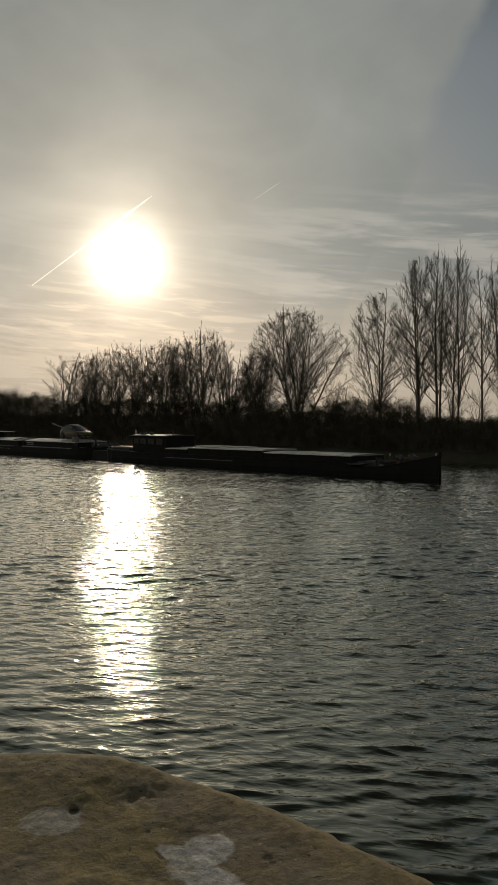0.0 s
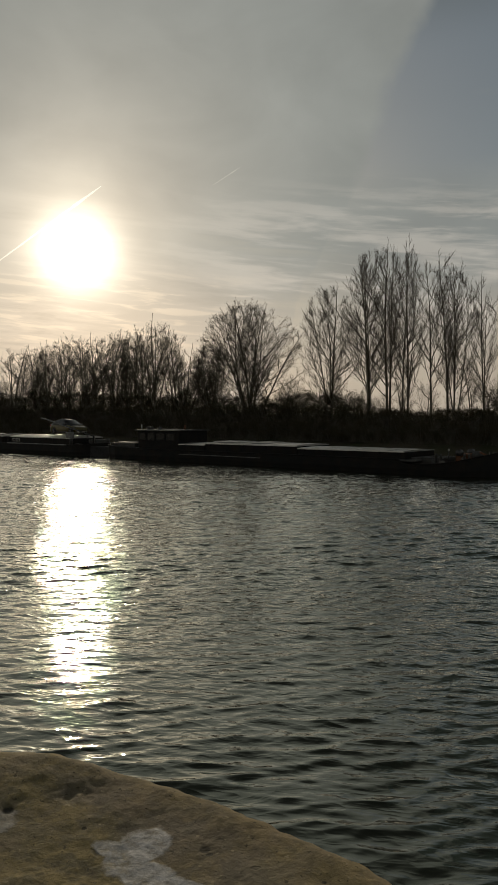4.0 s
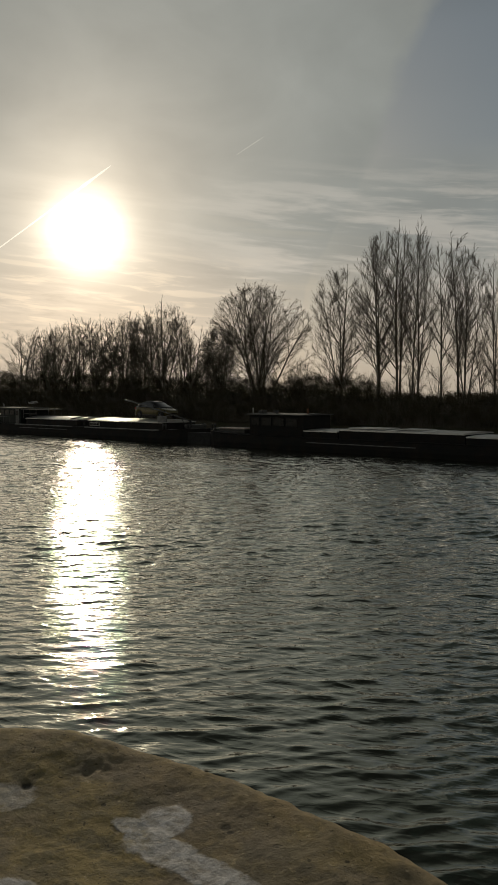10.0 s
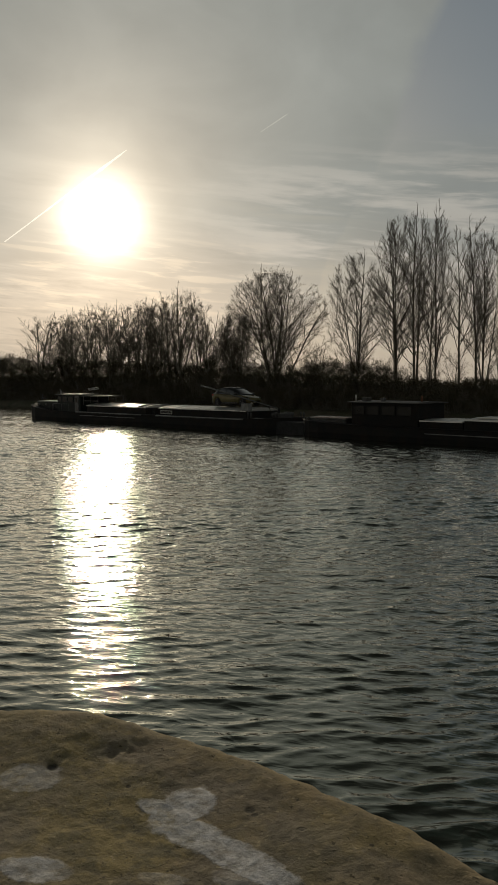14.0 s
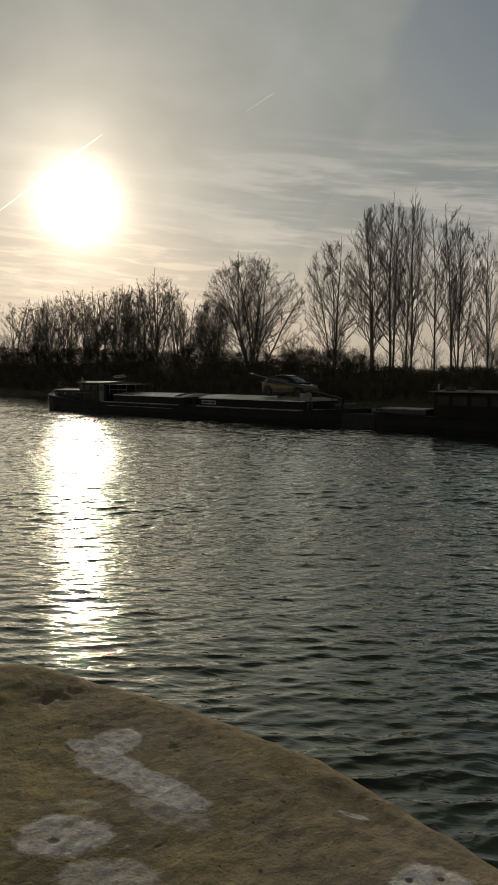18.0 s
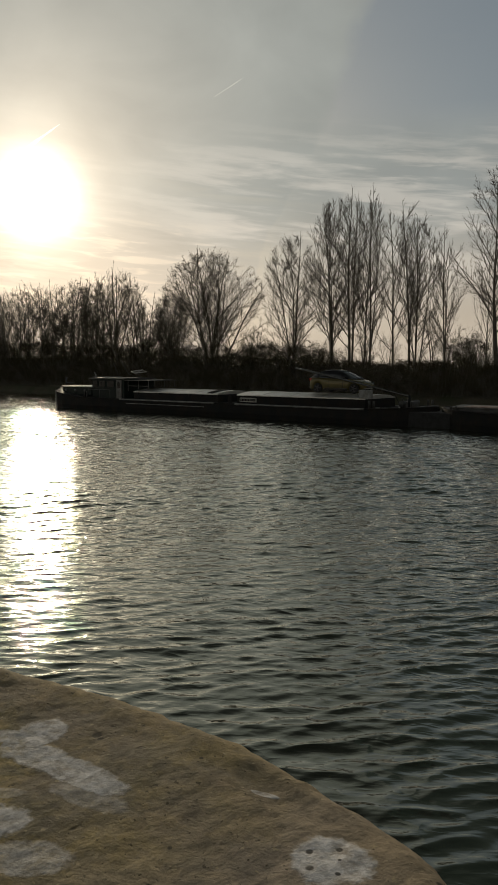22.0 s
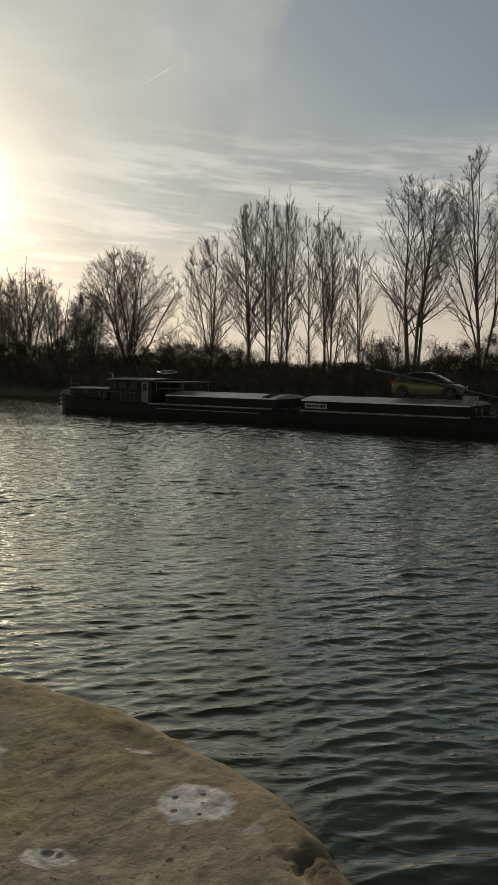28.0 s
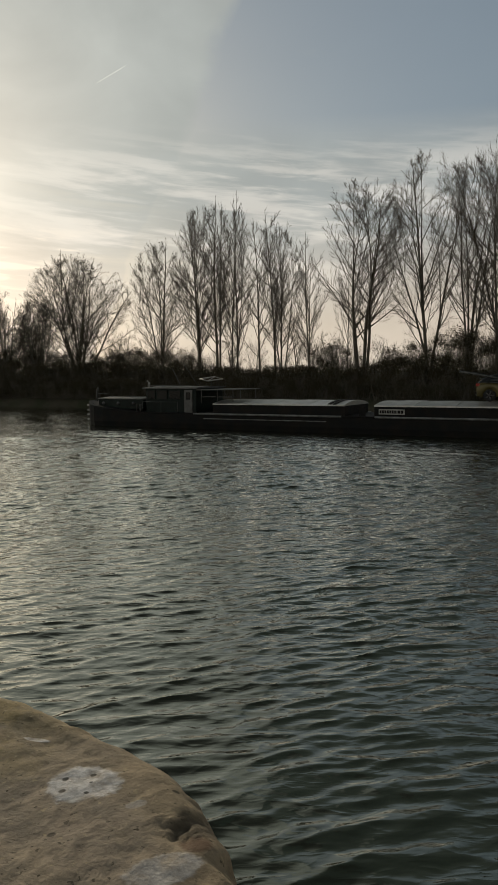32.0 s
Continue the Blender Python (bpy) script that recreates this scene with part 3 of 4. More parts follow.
            vs.append((x * out, y * out, dz + lump + 0.013 * knob - 0.006 * hollow - 0.005 * trough - 0.010 * chip - hole - 0.012 * s * s))
    n = len(rings)
    for i in range(n - 1):
        for k in range(nth):
            k2 = (k + 1) % nth
            fs.append((i * nth + k, (i + 1) * nth + k, (i + 1) * nth + k2, i * nth + k2))
    fs.append(tuple((n - 1) * nth + k for k in range(nth)))
    ob = place("stone_block", mesh_of("stone_block", vs, fs, True), stone_material())
    ob.location = (*STONE_C, STONE_TOP)
    tagged(ob, "rounded ochre stone block with pale lichen on the quay edge", "stone")


build_stone()


# ---------------------------------------------------------------- trees and scrub on the far bank
class Tubes:
    def __init__(self):
        self.v, self.f = [], []

    def add(self, pts, rad, sides):
        vs, fs = tube_data(pts, rad, sides)
        o = len(self.v)
        self.v += vs
        self.f += [tuple(i + o for i in f) for f in fs[:-2]]

    def spike(self, p, q, r):
        """A twig that tapers to a point."""
        d = (q - p).normalized()
        u = d.orthogonal().normalized() * r
        w = d.cross(u)
        o = len(self.v)
        self.v += [p + u, p - u * 0.5 + w * 0.87, p - u * 0.5 - w * 0.87, q]
        self.f += [(o, o + 1, o + 3), (o + 1, o + 2, o + 3), (o + 2, o, o + 3)]


def outside(p, S, reach):
    """True where p has left the tree's egg-shaped crown."""
    half, low, high = S["crown"]
    mid = low + (high - low) * S["belly"]
    up = (high - mid) if p.z > mid else (mid - low)
    return (p.x * p.x + p.y * p.y) / (half * half) + ((p.z - mid) / up) ** 2 > reach


def grow(T, rng, p, d, length, r, level, S):
    """One shoot and its side shoots. S: settings by level."""
    segs, wob, lift = S["segs"][level], S["wob"][level], S["lift"][level]
    last = level + 1 == len(S["segs"])
    if last:
        d = (d + Vector((rng.gauss(0, wob), rng.gauss(0, wob), lift))).normalized()
        T[1].spike(p, p + d * length, r)
        return
    pts, rad, dirs = [p.copy()], [r], [d.copy()]
    reach = rng.uniform(0.86, 1.04) if level else rng.uniform(0.80, 0.90)
    bend = Vector((rng.gauss(0, wob * 0.5), rng.gauss(0, wob * 0.5), 0))
    for i in range(segs):
        d = (d + bend + Vector((rng.gauss(0, wob), rng.gauss(0, wob), rng.gauss(0, wob * 0.6) + lift))).normalized()
        p = p + d * (length / segs)
        pts.append(p.copy())
        rad.append(max(r * (1 - 0.88 * (i + 1) / segs), S["thin"]))
        dirs.append(d.copy())
        if p.z > 1.5 and outside(p, S, reach):
            break
    whole, segs = segs, len(pts) - 1
    length *= segs / whole
    for i in range(1, len(pts)):
        rad[i] = max(min(rad[i], r * (1 - 0.9 * i / segs)), S["thin"])
    T[0 if level <= S["solid"] else 1].add(pts, rad, (7, 5, 3, 3, 3)[level])
    count = max(2, round(S["kids"][level] * segs / whole))
    for k in range(count):
        t = S["from"][level] + (1 - S["from"][level]) * (k + rng.random()) / count
        i = min(int(t * segs), segs - 1)
        q = pts[i].lerp(pts[i + 1], t * segs - i)
        axis = dirs[i + 1]
        side = axis.orthogonal().normalized()
        side.rotate(Matrix.Rotation(rng.random() * 6.283, 3, axis))
        ang = radians(S["angle"][level] * (0.7 + 0.6 * rng.random()))
        nd = axis * math.cos(ang) + side * math.sin(ang)
        shape = S["shape"](t) if level == 0 else 1.0 - 0.5 * t
        ln = length * S["ratio"][level] * shape * (0.75 + 0.45 * rng.random())
        if level + 2 == len(S["segs"]):
            ln = S["twig"] * (0.6 + 0.8 * rng.random())
        if level and outside(q, S, 0.95):
            ln *= 0.5
        rr = min(max(rad[i] * 0.6, S["thin"]), S["limb"] * ln + S["thin"])
        grow(T, rng, q, nd, ln, rr, level + 1, S)


def dome_shape(t):
    """How long side shoots grow along a stem, for a rounded crown."""
    return min(0.8 + 0.4 * t, (1.1 - t) * 2.4)


POPLAR = dict(segs=(12, 8, 4, 1), wob=(0.016, 0.025, 0.04, 0.13), lift=(0.015, 0.065, 0.07, 0.22), kids=(28, 16, 9), angle=(44, 33, 28), ratio=(0.46, 0.30, 0.5), thin=0.0095, limb=0.0075, twig=0.62, solid=1, shape=dome_shape, crown=(4.0, -1.0, 19.2), belly=0.6)
POPLAR["from"] = (0.16, 0.16, 0.12)
WIDE = dict(POPLAR, segs=(12, 9, 5, 1), wob=(0.03, 0.04, 0.05, 0.16), lift=(0.022, 0.05, 0.05, 0.10), kids=(16, 16, 8), angle=(43, 41, 35), ratio=(0.44, 0.30, 0.5), limb=0.0085, crown=(5.0, -1.0, 20.2), belly=0.62)
WIDE["from"] = (0.22, 0.16, 0.12)
ROUND = dict(POPLAR, segs=(9, 7, 4, 1), wob=(0.04, 0.045, 0.05, 0.18), lift=(0.012, 0.045, 0.05, 0.1), kids=(16, 15, 9), angle=(40, 42, 42), ratio=(0.42, 0.32, 0.5), limb=0.0085, twig=0.6, crown=(7.4, -5.0, 16.0), belly=0.5)
ROUND["from"] = (0.2, 0.14, 0.12)
SMALL = dict(ROUND, crown=(4.0, -2.0, 12.0))
BUSHY = dict(POPLAR, segs=(9, 6, 3, 1), wob=(0.035, 0.045, 0.05, 0.18), lift=(0.02, 0.05, 0.05, 0.12), kids=(13, 11, 8), angle=(42, 42, 42), ratio=(0.42, 0.33, 0.5), limb=0.0085, twig=0.62, crown=(3.3, -2.0, 14.2), belly=0.6)
BUSHY["from"] = (0.18, 0.14, 0.12)


def make_tree(seed, S, height, stems, spread, girth):
    """A bare tree at the origin: stems with their limbs, and a crown of twigs."""
    rng = random.Random(seed)
    T = (Tubes(), Tubes())
    for s in range(stems):
        off = Vector((rng.gauss(0, 0.2 * (stems > 1)), rng.gauss(0, 0.2 * (stems > 1)), -0.3))
        a = s * 2.4 + rng.random()
        out = spread * (0.25 if s == 0 else math.sqrt((s + 0.3) / stems) * 1.5)
        lean = Vector((math.cos(a) * out, math.sin(a) * out, 1)).normalized()
        grow(T, rng, off, lean, height * (1.05 if s == 0 else rng.uniform(0.9, 1.05)), 1.25 * girth * (1 if s == 0 else rng.uniform(0.6, 0.85)), 0, S)
    return mesh_of("trunk", T[0].v, T[0].f, True), mesh_of("crown", T[1].v, T[1].f)


def plant(kind, x, y, base, height, turn, label, group, width=1.0):
    tr, cr, h0 = kind
    e = thing("tree", label, "tree", group)
    place("trunk", tr, M_BARK, e)
    place("crown", cr, M_TWIG, e)
    k = height / h0
    e.matrix_world = pose(x, y, base, 0, 0, turn) @ Matrix.Diagonal((k * width, k * width, k, 1))


def top_of(me):
    return max(v.co.z for v in me.vertices)


def kind_of(seed, S, height, stems=1, spread=0.03, girth=0.2):
    tr, cr = make_tree(seed, S, height, stems, spread, girth)
    return tr, cr, top_of(cr)


poplars = [kind_of(11 + i, POPLAR, 19, n, v, 0.15) for i, (n, v) in enumerate(((1, 0.03), (2, 0.08), (1, 0.04), (3, 0.13), (1, 0.05)))]
wides = [kind_of(31 + i, WIDE, 20, n, v, 0.17) for i, (n, v) in enumerate(((5, 0.17), (4, 0.15), (4, 0.13)))]
rounds = [kind_of(41, ROUND, 17, 12, 0.33, 0.15), kind_of(42, SMALL, 12, 5, 0.25, 0.13)]
bushies = [kind_of(51 + i, BUSHY, 14, n, 0.16, 0.14) for i, n in enumerate((3, 4, 2, 3, 4))]

# x along the canal, y across it, top above the water
BASE = 2.55
for i, (x, y, top, w, kind) in enumerate(((-53.7, 73, 20.0, 1.05, 3), (-49.2, 74.5, 21.9, 0.85, 2), (-47.5, 72.5, 22.8, 0.95, 1), (-45.6, 73, 23.5, 0.95, 0), (-46.5, 75, 22.9, 0.8, 4), (-44.4, 75, 22.4, 0.7, 1), (-43.1, 72, 23.3, 0.58, 2),
                                          (-39.9, 72.5, 20.4, 0.8, 4), (-38.2, 73, 21.6, 0.85, 0), (-37.0, 72, 19.8, 0.75, 3), (-33.7, 72, 18.2, 0.72, 0), (-35.1, 75, 16.6, 0.65, 4), (-31.4, 77, 15.5, 0.6, 2))):
    plant(poplars[kind], x, y, BASE, top - BASE, 47 * i + 20, "tall bare poplar with upswept branches on the bank", "poplars on the far bank", w)
for i, (x, y, top, w, kind) in enumerate(((-27.8, 72, 23.1, 1.0, 0), (-21.0, 72, 24.6, 0.88, 1), (-17.5, 73, 24.0, 0.8, 2), (-14.4, 72, 24.9, 0.9, 0), (-11.6, 74, 23.0, 0.8, 1), (-8.5, 73, 23.5, 0.9, 2))):
    plant(wides[kind], x, y, BASE, top - BASE, 80 * i + 35, "large bare tree with spreading forked limbs", "large trees on the far bank", w)
for i, (x, y, top, w) in enumerate(((-66.5, 73, 19.2, 1.08), (-73.0, 72.5, 14.2, 1.0))):
    plant(rounds[i % 2], x, y, BASE, top - BASE, 75 * i, "bare willow in a clump with a rounded crown", "clump of willows", w)


def row_top(x):
    """Height of the close row: level, then lower beside the willows."""
    if x < -119:
        return 16.8
    if x < -90:
        return 17.4
    return 18.2 if x < -84 else max(13.6, 18.2 - (x + 84) * 0.9)


for i in range(34):
    rr = random.Random(900 + i)
    x = -123.0 + i * 1.55 + rr.uniform(-0.4, 0.4) - (1.5 if i == 0 else 0)
    plant(bushies[(i * 2 + i // 5) % 5], x, 72.5 + rr.uniform(-1, 3), BASE, row_top(x) - BASE + rr.uniform(-1.0, 0.4), 67 * i, "bare slender tree in a close row behind the scrub", "row of bare trees", rr.uniform(0.85, 1.1) if i else 1.4)
for i, (x, y, top) in enumerate(((-58.4, 72, 9.0), (-60.6, 73, 9.0), (-30.5, 71, 7.6), (-25.2, 71, 7.5), (-51.6, 71, 9.0), (-42, 71, 7.2), (-12.5, 71, 11.0), (-36.2, 74, 9.5), (-32.0, 73, 8.0))):
    plant(bushies[i % 5], x, y, BASE, top - BASE, 31 * i, "small bare tree growing out of the scrub", "small trees on the bank", 1.2)
for i in range(14):
    rr = random.Random(300 + i)
    plant(bushies[(i * 3) % 5], -58 + i * 3.2 + rr.uniform(-1, 1), 75 + rr.uniform(0, 3), BASE, rr.uniform(3.6, 6.0), 53 * i, "small bare tree growing out of the scrub", "small trees on the bank", 1.3)


def make_scrub(seed, wide, tall, lumps, bits):
    """A thicket of dead leaves in lumps, with fine shoots standing out of them."""
    rng = np.random.default_rng(seed)
    balls = [(rng.normal(0, 0.30 * wide), rng.normal(0, 0.2 * wide), tall * (0.12 + 0.66 * rng.random() ** 0.8), 0.5 + rng.random() * 0.55) for _ in range(lumps)]
    vs, fs = [], []
    for i in range(bits):
        lx, ly, lz, lr = balls[i % lumps]
        shoot = i > bits * 0.5
        p = rng.normal(0, 1, 3)
        p = p / np.linalg.norm(p) * lr * (rng.random() ** 0.45 * 1.05 if shoot else rng.random() ** 0.6 * 0.85) + (lx, ly, lz)
        p[2] = abs(p[2])
        u = rng.normal(0, 1, 3) + ((0, 0, 0.8) if shoot else (0, 0, 0))
        u /= np.linalg.norm(u)
        w = np.cross(u, rng.normal(0, 1, 3))
        w /= np.linalg.norm(w)
        o = len(vs)
        if shoot:
            long, thick = 0.10 + 0.22 * rng.random(), 0.009 + 0.009 * rng.random()
            vs += [p - w * thick, p + w * thick, p + u * long]
        else:
            q = 0.04 + 0.07 * rng.random()
            vs += [p - u * q, p + w * q * 0.8, p + u * q]
        fs.append((o, o + 1, o + 2))
    T = Tubes()
    pr = random.Random(seed)
    for i in range(lumps * 8):
        p = Vector((pr.gauss(0, 0.3 * wide), pr.gauss(0, 0.2 * wide), 0))
        d = Vector((pr.gauss(0, 0.3), pr.gauss(0, 0.3), 1)).normalized()
        q = p + d * tall * pr.uniform(0.5, 1.0)
        T.add([p, p.lerp(q, 0.5) + Vector((pr.gauss(0, 0.1), pr.gauss(0, 0.1), 0)), q], [0.016, 0.010, 0.004], 3)
    return mesh_of("foliage", vs, fs), mesh_of("brushwood", T.v, T.f)


scrubs = [make_scrub(70 + i, 3.0, 2.9, 12, 3600) for i in range(4)]
thickets = [make_scrub(80 + i, 4.6, 5.6, 34, 8800) for i in range(3)]


def scrub_top(x):
    pts = ((-200, 10.5), (-145, 10.5), (-126, 8.8), (-108, 8.0), (-79, 7.3), (-60, 7.0), (-53, 6.7), (-49, 6.0), (-45.5, 4.8), (-37, 4.5), (-33, 4.6), (-31.5, 6.6), (-29.5, 6.6), (-28, 4.6), (-25.5, 4.6), (-22.8, 6.4), (-19, 8.0), (-10, 8.4), (20, 7.0))
    for (a, za), (b, zb) in zip(pts, pts[1:]):
        if a <= x <= b:
            return za + (zb - za) * (x - a) / (b - a)
    return 6.0


def plant_scrub():
    rr = random.Random(77)
    for row, (y, base) in enumerate(((66.3, 1.0), (69.3, 2.2), (72.5, 2.5))):
        x = -164 + row
        while x < 12:
            full = scrub_top(x) - base
            h = {0: min(full, 2.3), 1: min(full, 3.6) * 0.9, 2: full}[row] * rr.uniform(0.95, 1.14)
            high = h > 3.6
            f, b = thickets[rr.randrange(3)] if high else scrubs[rr.randrange(4)]
            e = thing("shrub", "dense dark winter scrub of brambles and twigs", "shrub", "scrub along the far bank")
            place("foliage", f, M_SCRUB, e)
            place("brushwood", b, M_BARK, e)
            k = h / (5.4 if high else 2.9)
            w = max(1.0, k)
            e.matrix_world = pose(x, y + rr.uniform(-0.5, 0.5), base, 0, 0, rr.uniform(-30, 30) + 180 * rr.randrange(2)) @ Matrix.Diagonal((w * 1.1, w * 1.1, k, 1))
            x += (3.6 if high else 2.6) * w


plant_scrub()


# ---------------------------------------------------------------- the two coupled barges
LEN, BEAM = 39.2, 5.05


def hull_width(x):
    """Half breadth along the hull: full and blunt at both ends."""
    if x < 3.2:
        return BEAM / 2 * (1 - (1 - x / 3.2) ** 2.2 * 0.92)
    if x > LEN - 3.6:
        t = (x - (LEN - 3.6)) / 3.6
        return BEAM / 2 * (1 - t ** 2.6 * 0.93)
    return BEAM / 2


def sheer(x, aft, mid, fore):
    """Height of the gunwale; a high bow rises out of a low well deck."""
    a = max(0.0, 1 - x / 6.5)
    f = max(0.0, 1 - (LEN - x) / 5.0)
    well = 0.3 * min(1.0, max(0.0, (x - LEN + 6.4) / 0.8)) if fore > 1.5 else 0.0
    return mid - well + (aft - mid) * a ** 1.3 + (fore - mid + well) * f ** (1.5 if fore < 1.5 else 2.0)


def hull_parts(e, aft, mid, fore, strakes):
    stations = [0, 0.12, 0.3, 0.6, 1.0, 1.5, 2.2, 3.2, 4, 5.5, 7, 12, 20, 28, LEN - 6.4, LEN - 6.0, LEN - 5.6, LEN - 5, LEN - 4.2, LEN - 3.6, LEN - 3.0, LEN - 2.6, LEN - 1.8, LEN - 1.1, LEN - 0.6, LEN - 0.25, LEN]
    rings = []
    for x in stations:
        w, z = hull_width(x), sheer(x, aft, mid, fore)
        rings.append([(x, -w, z), (x, -w * 1.0, 0.35), (x, -w * 0.94, -0.5), (x, w * 0.94, -0.5), (x, w, 0.35), (x, w, z)])
    part("hull", loft(rings), M_HULL, e)
    # deck plate, a little inside and below the rail
    for side in (-1, 1):
        for a, b in strakes:
            cut = [a] + [x for x in stations if a < x < b] + [b]
            pts = [(x, side * (hull_width(x) + 0.02), sheer(x, aft, mid, fore) - 0.02) for x in cut]
            tube("rubbing_strake", pts, 0.065, M_RUB, e, 6, "pale worn rubbing strake")
        rest = [(x, side * (hull_width(x) + 0.01), sheer(x, aft, mid, fore) - 0.01) for x in stations]
        tube("gunwale", rest, 0.04, M_HULL, e, 6, "black gunwale bar")
    low = [(x, -BEAM / 2 - 0.02, mid - 0.34) for x in (12, 15, 21)]
    tube("lower_strake", low, 0.035, M_RUB, e, 6, "worn lower rubbing strake")


def hatch_row(e, x0, x1, z0, z1, count, inset=0.55, camber=0.22):
    """Coaming with cambered covers on it."""
    w = BEAM / 2 - inset
    part("coaming", box(x0, x1, -w, w, z0 - 0.1, z1, 0.02), M_HULL, e, "black steel hold coaming")
    step = (x1 - x0) / count
    ring = []
    for k in range(9):
        t = -1 + k / 4
        ring.append((t * (w + 0.06), z1 + 0.05 + camber * (1 - t * t)))
    for i in range(count):
        a, b = x0 + i * step + 0.012, x0 + (i + 1) * step - 0.012
        dz = 0.018 * (i % 2)
        sec = lambda x: [(x, y, z + dz) for y, z in ring] + [(x, w + 0.06, z1 - 0.02), (x, -w - 0.06, z1 - 0.02)]
        part("hatch_cover", loft([sec(a), sec(a + 0.04), sec(b - 0.04), sec(b)]), M_ALU, e, "dull aluminium hatch cover")
    for i in range(count):
        x = x0 + (i + 0.5) * step
        part("hatch_cleat", box(x - 0.05, x + 0.05, -w - 0.11, -w, z1 - 0.16, z1 - 0.02), M_HULL, e)


def bollards(e, xs, z):
    for x in xs:
        for side in (-1, 1):
            y = side * (hull_width(x) - 0.3)
            for dx in (-0.16, 0.16):
                tube("bollard", [(x + dx, y, z - 0.25), (x + dx, y, z + 0.28), (x + dx, y, z + 0.34)], 0.075, M_DECK, e, 8, taper=1.15)


def rail(e, pts, z, h):
    for p in pts:
        tube("rail_post", [(p[0], p[1], z), (p[0], p[1], z + h)], 0.018, M_STEEL, e, 5)
    tube("handrail", [(p[0], p[1], z + h) for p in pts], 0.018, M_STEEL, e, 5)


def window(e, x0, x1, y, z0, z1, depth=0.05, frame_mat=None):
    fr = part("window_frame", box(x0 - 0.05, x1 + 0.05, y - depth, y + 0.02, z0 - 0.05, z1 + 0.05, 0.01), frame_mat or M_DULLWHITE, e, "painted window frame")
    part("pane", box(x0, x1, y - depth - 0.012, y - depth + 0.02, z0, z1), M_PANE, fr)


def cabin(e, name, x0, x1, w, z0, z1, mat, label, over=0.12, roof_mat=None):
    part(name, box(x0, x1, -w, w, z0, z1, 0.04), mat, e, label)
    sec = lambda x: [(x, -w - over, z1), (x, -w - over, z1 + 0.06), (x, 0, z1 + 0.14), (x, w + over, z1 + 0.06), (x, w + over, z1)]
    part("roof", loft([sec(x0 - over), sec(x1 + over)]), roof_mat or M_DULLWHITE, e, "pale cabin roof")


def build_rear_barge():
    e = thing("motor_barge", "loaded black barge with pale hatches, wheelhouse and a car", "barge", "coupled barges")
    hull_parts(e, 1.75, 1.05, 1.25, ((11.2, 22.0), (24.15, 35.2)))
    part("side_deck", box(6.5, LEN - 4, -BEAM / 2 + 0.08, BEAM / 2 - 0.08, 0.9, 1.0), M_DECK, e)
    part("fore_deck", loft([[(x, -hull_width(x) * 0.95, z), (x, hull_width(x) * 0.95, z), (x, hull_width(x) * 0.95, z + 0.05), (x, -hull_width(x) * 0.95, z + 0.05)] for x, z in ((35.3, 1.0), (36.2, 1.02), (37.3, 1.1), (38.2, 1.2), (38.9, 1.24))]), M_DECK, e)
    # stern: low cabin, rudder post, bulwark
    cabin(e, "aft_cabin", 1.9, 6.1, 1.45, 1.2, 1.92, M_GREEN, "dark green low stern cabin", 0.06)
    for x in (2.4, 3.8, 5.2):
        tube("porthole", [(x, -1.52, 1.62), (x, -1.44, 1.62)], 0.12, M_STEEL, e, 12)
    tube("rudder_post", [(0.5, 0, 1.2), (0.5, 0, 2.5), (0.62, 0, 2.72)], 0.06, M_STEEL, e, 6)
    tube("tiller_arm", [(0.4, 0, 2.3), (1.5, 0, 2.25)], 0.045, M_STEEL, e, 6)
    tube("stern_flagstaff", [(1.3, -0.6, 1.8), (1.15, -0.6, 2.85)], 0.02, M_STEEL, e, 5)
    for z in (0.35, 0.7, 1.05, 1.4):
        part("draught_mark", box(0.9, 1.15, -1.62, -1.5, z, z + 0.12), M_WHITE, e)
    # wheelhouse with a door, windows, flat roof and an awning frame over the coaming
    cabin(e, "wheelhouse", 6.6, 10.9, 1.75, 0.95, 2.72, M_GREEN, "dark green wheelhouse walls", 0.18, M_DARKROOF)
    for a, b in ((6.8, 7.4), (7.65, 8.45), (8.7, 9.6)):
        window(e, a, b, -1.75, 2.0, 2.55, frame_mat=M_GREEN)
    part("wheelhouse_door", box(9.95, 10.6, -1.82, -1.72, 0.98, 2.62, 0.015), M_DULLWHITE, e, "pale grey wheelhouse door")
    part("door_window", box(10.1, 10.45, -1.84, -1.81, 1.95, 2.45), M_CARBLACK, e)
    window(e, 7.0, 8.1, 1.78, 2.0, 2.55)
    tube("searchlight", [(6.55, -1.3, 2.8), (6.55, -1.3, 3.12), (6.4, -1.3, 3.24)], 0.08, M_WHITE, e, 8, "white searchlight on the roof")
    tube("radio_mast", [(8.7, -0.4, 2.85), (8.0, -0.4, 4.1)], 0.02, M_STEEL, e, 5)
    tube("radio_mast", [(10.2, -0.4, 2.85), (9.0, -0.4, 4.4)], 0.014, M_STEEL, e, 5)
    tube("roof_rail", [(6.8, -1.85, 2.93), (10.8, -1.85, 2.93)], 0.022, M_DULLWHITE, e, 5)
    part("roof_edge", box(6.4, 11.1, -1.96, -1.92, 2.7, 2.76), M_DULLWHITE, e, "pale roof edge strip")
    for x in (11.2, 12.5, 13.75):
        for side in (-1.55, 1.55):
            tube("awning_post", [(x, side, 1.7), (x, side, 2.6)], 0.025, M_DULLWHITE, e, 6)
    part("awning", box(10.95, 14.0, -1.75, 1.75, 2.6, 2.65, 0.02), M_DARKROOF, e, "thin dark awning roof")
    part("awning_edge", box(10.95, 14.0, -1.78, -1.752, 2.6, 2.65), M_DULLWHITE, e)
